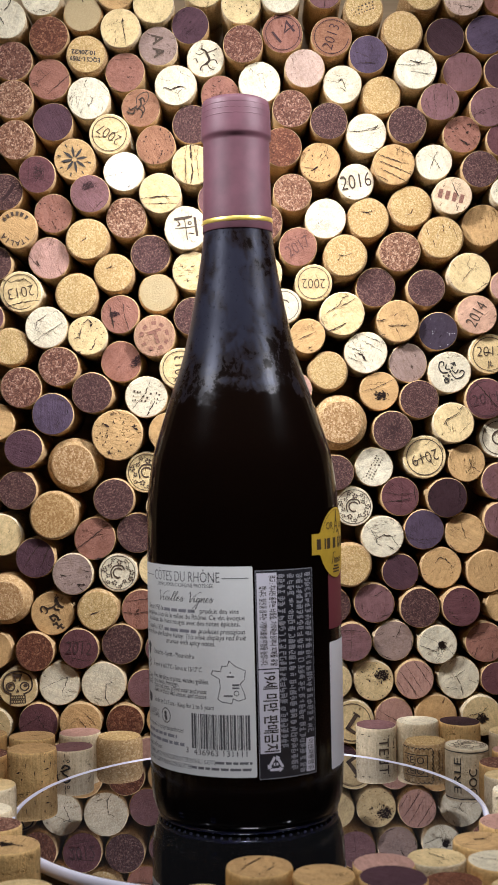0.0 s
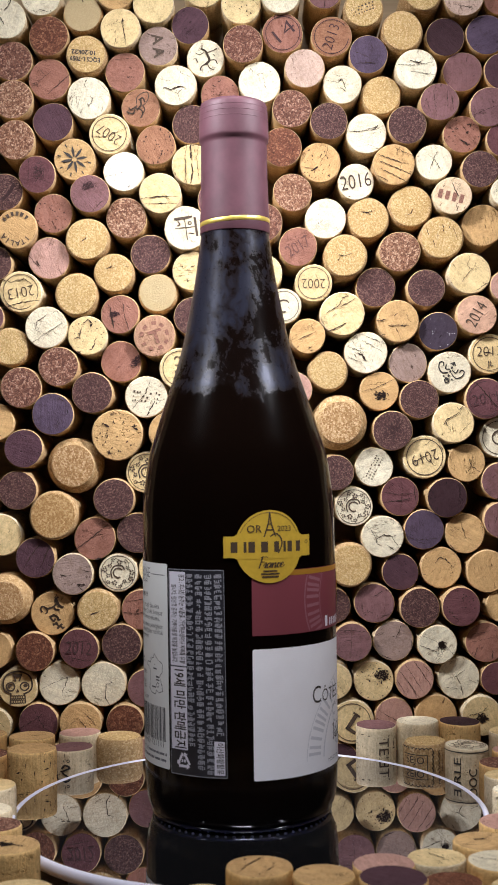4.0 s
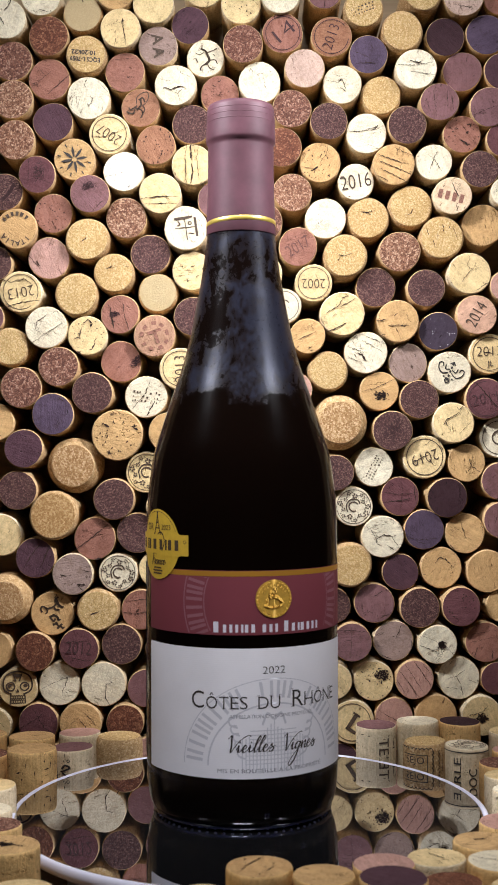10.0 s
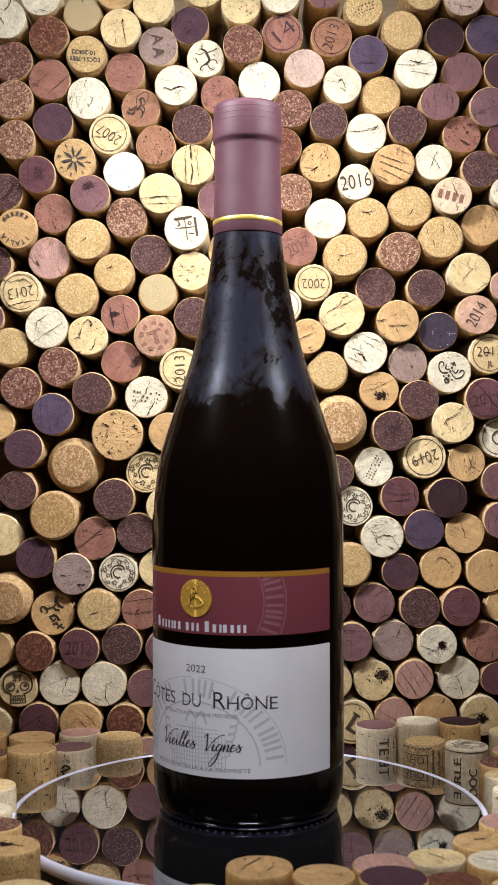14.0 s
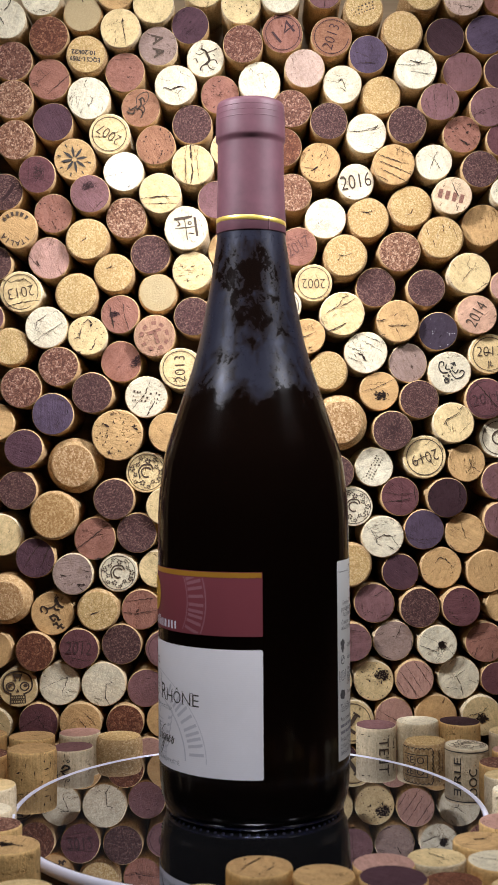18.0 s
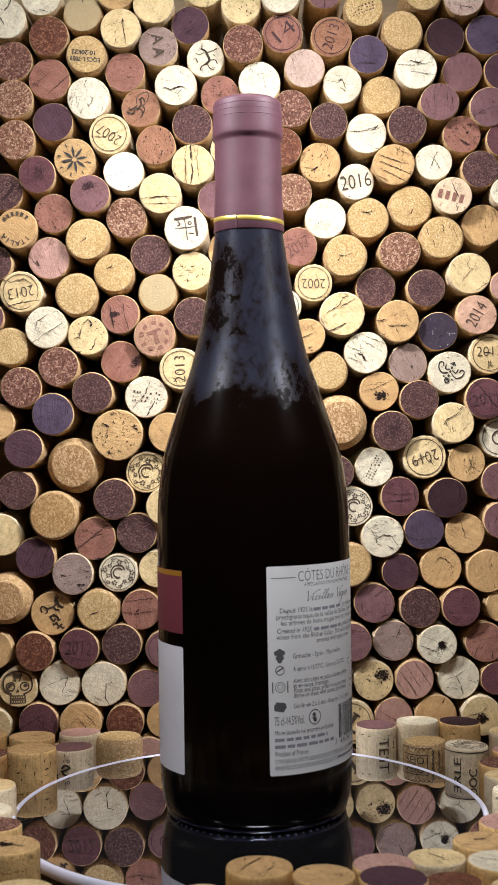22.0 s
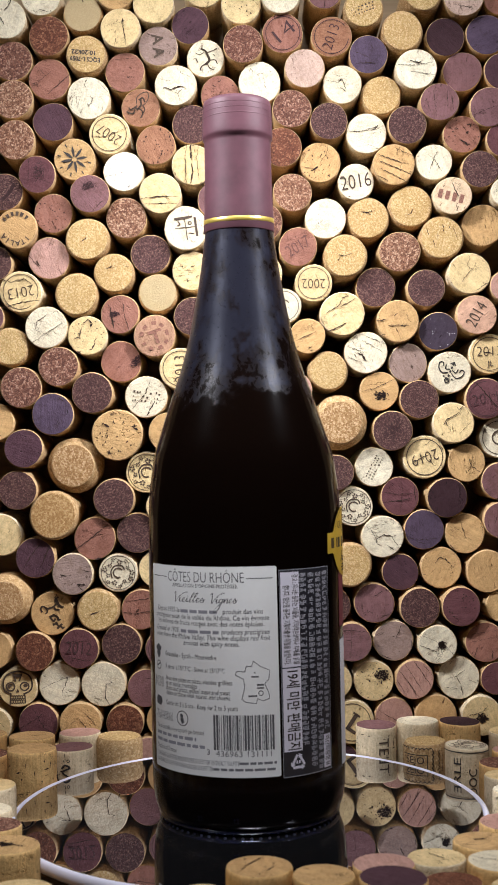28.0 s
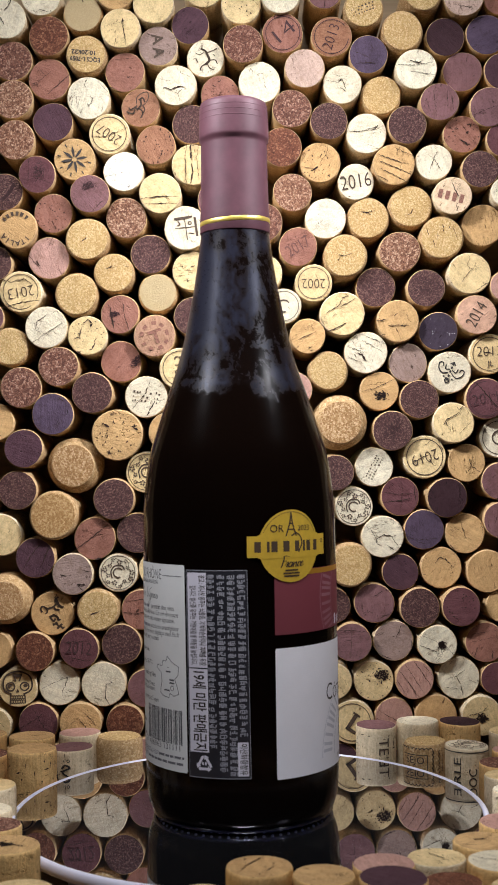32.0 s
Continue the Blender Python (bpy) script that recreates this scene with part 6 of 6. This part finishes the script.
wall_cork(91.6, -7.0, 113.8, 20.2, 't')
wall_cork(113.8, -8.7, 113.7, 20.2, 'y')
wall_cork(-103.6, -7.7, 110.0, 20.1, 'p')
wall_cork(-126.9, -9.2, 112.3, 20.7, 't')
# behind the bottle
for item in ((-30.0, 0.0, 111.6, 22.5, 'r'), (-6.0, 0.0, 111.6, 22.5, 'w'), (18.0, 0.0, 113.5, 22.5, 'm'), (-18.0, 20.0, 110.5, 22.5, 'a'), (6.0, 20.0, 113.8, 22.5, 't'), (20.0, 38.0, 112.1, 22.5, 'm'), (-6.0, 40.0, 111.8, 22.5, 'w'), (-24.0, 54.0, 110.4, 22.5, 'k'), (8.0, 58.0, 112.6, 22.5, 'w'), (-10.0, 72.0, 111.8, 22.5, 'n'), (-36.0, 74.0, 110.8, 22.5, 'y'), (22.0, 76.0, 110.8, 22.5, 'y'), (4.0, 90.0, 111.4, 22.5, 't'), (-22.0, 92.0, 111.1, 22.5, 'g'), (28.0, 98.0, 112.9, 22.5, 'g'), (-8.0, 110.0, 112.7, 22.5, 'a')):
    wall_cork(*item)
for item in ((14.0, 116.0, 112.3, 22.5, 'w'), (-22.0, 128.0, 113.2, 22.5, 'w'), (34.0, 128.0, 112.2, 22.5, 'n'), (0.0, 134.0, 111.1, 22.5, 'r'), (20.0, 146.0, 111.5, 22.5, 'y'), (-32.0, 150.0, 114.0, 22.5, 'g'), (-10.0, 156.0, 112.8, 22.5, 't'), (10.0, 168.0, 112.3, 22.5, 'w'), (-22.0, 178.0, 113.2, 22.5, 'r'), (-2.0, 190.0, 113.8, 22.5, 'n'), (-14.0, 210.0, 113.2, 22.5, 'w'), (10.0, 210.0, 111.7, 22.5, 'r'), (-2.0, 230.0, 113.2, 22.5, 't'), (-10.0, 268.0, 114.0, 22.5, 't'), (8.0, 282.0, 110.6, 22.5, 'a'), (-148.5, -15.0, 112.5, 22.8, 'y')):
    wall_cork(*item)
# unseen corks past both sides of the view, added to shade the outermost gaps
for item in ((-166.5, -0.0, 111.2, 22.8, 't'), (-160.5, 22.5, 110.9, 22.8, 't'), (-166.5, 45.0, 112.8, 22.8, 'a'), (-156.0, 67.5, 110.4, 22.8, 'y'), (-166.5, 88.5, 111.4, 22.8, 't'), (-159.0, 111.0, 111.4, 22.8, 'r'), (-150.0, 133.5, 113.6, 22.8, 'g'), (-166.5, 150.0, 112.2, 22.8, 'a'), (-160.5, 172.5, 113.3, 22.8, 'a'), (-150.0, 193.5, 110.7, 22.8, 'w'), (-166.5, 210.0, 112.7, 22.8, 'a'), (-162.0, 234.0, 113.1, 22.8, 'a'), (-159.0, 258.0, 110.8, 22.8, 'w'), (-150.0, 280.5, 112.8, 22.8, 'k'), (-166.5, 297.0, 112.6, 22.8, 'r'), (-150.0, 313.5, 113.5, 22.8, 'm')):
    wall_cork(*item)
for item in ((-166.5, 330.0, 113.6, 22.8, 'k'), (-148.5, 345.0, 113.7, 22.8, 'k'), (-166.5, 360.0, 111.3, 22.8, 'k'), (-148.5, 376.5, 113.1, 22.8, 'n'), (-166.5, 391.5, 112.6, 22.8, 'w'), (145.5, -15.0, 113.7, 22.8, 'm'), (166.5, -4.5, 112.1, 22.8, 't'), (147.0, 9.0, 111.2, 22.8, 'm'), (166.5, 22.5, 112.4, 22.8, 'r'), (153.0, 42.0, 110.8, 22.8, 'n'), (166.5, 61.5, 111.9, 22.8, 'n'), (156.0, 82.5, 112.5, 22.8, 't'), (166.5, 103.5, 111.7, 22.8, 'm'), (157.5, 126.0, 112.6, 22.8, 'y'), (163.5, 148.5, 112.1, 22.8, 'w'), (157.5, 171.0, 114.0, 22.8, 't')):
    wall_cork(*item)
for item in ((150.0, 193.5, 112.5, 22.8, 'r'), (166.5, 210.0, 113.7, 22.8, 'r'), (148.5, 225.0, 112.0, 22.8, 'w'), (166.5, 240.0, 113.7, 22.8, 'a'), (154.5, 261.0, 110.7, 22.8, 'k'), (165.0, 282.0, 110.4, 22.8, 'y'), (157.5, 304.5, 113.9, 22.8, 'y'), (163.5, 327.0, 111.7, 22.8, 'n'), (157.5, 349.5, 112.9, 22.8, 'n'), (163.5, 372.0, 111.1, 22.8, 'n'), (157.5, 394.5, 111.1, 22.8, 'a')):
    wall_cork(*item)

# ---- corks standing round the turntable ----
side_pits(standing_cork(-107.0, 50.0, 15.1, 23.9, "t", "tan", turn=0), 61, 26)
side_pits(standing_cork(-111.4, 74.5, 15.5, 23.5, "t", "tan", "cut:-2,0/2,-1/6,1@5", turn=0), 62, 14)
swash = standing_cork(-91.1, 73.0, 10.1, 21.5, "m", "pale", turn=0)
side_pits(standing_cork(-90.7, 98.0, 11.7, 22.0, "n", "pale", turn=0), 63, 24)
standing_cork(-69.6, 94.5, 10.4, 24.0, "k", "grain", "", "chamfer")
standing_cork(-115.5, -5.0, 12.3, 23.0, "y", "pale")
standing_cork(-111.8, -35.0, 10.5, 23.0, "w", "pale")
standing_cork(-102.2, -66.0, 13.6, 23.0, "a", "tan")
standing_cork(-90.3, -92.0, 14.2, 23.5, "t", "tan", "pit:-1,0,4,2.5+cut:-6,2/6,-2@7", turn=0)
standing_cork(-78.8, -130.0, 10.8, 24.5, "y", "pale")
standing_cork(-139.1, 90.0, 13.0, 23.0, "t", "tan")
standing_cork(-132.2, 60.0, 10.0, 23.0, "a", "tan")
standing_cork(1.8, -117.0, 13.9, 23.6, "t", "tan", "crack")
standing_cork(24.0, -122.0, 12.5, 21.8, "t", "tan")
standing_cork(-17.9, -126.5, 7.8, 21.0, "y", "pale")
standing_cork(-39.7, -118.5, 4.5, 22.0, "n", "tan")
lettered = standing_cork(65.3, 96.0, 14.6, 21.2, "m", "pale", turn=0)
standing_cork(87.5, 98.5, 16.0, 22.2, "w", "pale")
side_pits(standing_cork(109.8, 99.0, 15.2, 22.2, "D", "tan", turn=0), 64, 16)
stamped = standing_cork(88.0, 76.0, 10.7, 22.0, "k", "grain", "", "chamfer", turn=0)
ruled = standing_cork(105.4, 55.0, 13.4, 21.5, "w", "pale", "wreath", turn=0)
standing_cork(136.2, 99.0, 9.9, 22.0, "y", "pale", "crack")
standing_cork(129.9, 66.0, 7.9, 19.5, "n", "tan")
standing_cork(118.7, 36.3, 9.4, 21.7, "a", "tan")
standing_cork(115.9, 8.6, 11.0, 21.5, "y", "pale")
standing_cork(114.3, -17.1, 11.4, 21.3, "w", "pale")
standing_cork(101.6, -55.0, 9.4, 22.5, "n", "tan")
standing_cork(86.2, -85.0, 11.5, 24.0, "t", "tan", "cut:-3,1/0,2/1,1@8;-9,-3/-3,-4@2", turn=0)
standing_cork(66.6, -98.0, 10.0, 21.5, "y", "pale", "crack")
standing_cork(87.0, -109.0, 12.3, 23.0, "w", "tan", "crack")
standing_cork(45.9, -110.0, 11.9, 23.0, "n", "tan")
standing_cork(46.9, -133.5, 15.4, 23.6, "d", "tan")
standing_cork(69.1, -121.0, 9.2, 20.8, "A", "tan")
standing_cork(89.7, -131.5, 11.0, 20.5, "y", "pale")

bm = bmesh.new()
stroke(bm, spline([(-0.0034, -0.0040), (0.0020, -0.0022), (-0.0016, 0.0010), (0.0024, 0.0034), (0.0, 0.0048), (-0.0018, 0.0030)], 4), 0.0010)
stroke(bm, spline([(-0.0050, -0.0006), (-0.0036, -0.0050), (0.0006, -0.0064), (0.0042, -0.0044)], 4), 0.0008)
ring_flat(bm, 0.0016, 0.0072, 0.0005, 0.0009, seg=12)
side_print(swash, bm, INK, 259, 0.0318, "black monogram print")
side_pits(swash, 65, 18)
side_pits(lettered, 66, 16)
bm = bmesh.new()
letters(bm, "TE", 0.0085, 0.0, 0.0083, turn=-90, fit=0.0085)
side_print(lettered, bm, FADED, 285, 0.0265, "faded vertical letters")
bm = bmesh.new()
for y in (0.0095, -0.0045):
    for i in range(9):
        ring_flat(bm, -0.0100 + i * 0.0022, y, 0.0008, 0.0012, 0 if y > 0 else 180, 180 if y > 0 else 360, 8)
rect(bm, -0.0080, 0.0064, 0.0062, 0.0068)
rect(bm, -0.0080, -0.0024, 0.0062, -0.0020)
rect(bm, 0.0058, -0.0024, 0.0062, 0.0068)
for i in range(6):
    ring_flat(bm, 0.0082, 0.0082 - i * 0.0024, 0.0008, 0.0012, -90, 90, 8)
    ring_flat(bm, 0.0132, 0.0082 - i * 0.0024, 0.0008, 0.0012, 90, 270, 8)
rect(bm, 0.0144, -0.0024, 0.0148, 0.0068)
letters(bm, "SEJO", 0.0052, -0.0010, 0.0036, fit=0.0105)
side_print(stamped, bm, INK, 238, 0.0320, "black stamp with scalloped frame")
bm = bmesh.new()
rect(bm, -0.0160, 0.0112, 0.0160, 0.0117)
letters(bm, "ERLE", 0.0058, -0.0048, 0.0002, turn=90, fit=0.0165)
letters(bm, "DOC", 0.0062, 0.0034, -0.0030, turn=90, fit=0.0130)
side_print(ruled, bm, INK, 260, 0.0310, "black ruled lines and vertical letters")


# ---- what moves ----
def motions():
    times = [0.5 * i for i in range(65)]
    walk(turntable, [(t, turned(t)) for t in times])
    walk(bottle, [(t, turned(t, BOTTLE_AT)) for t in times])


motions()
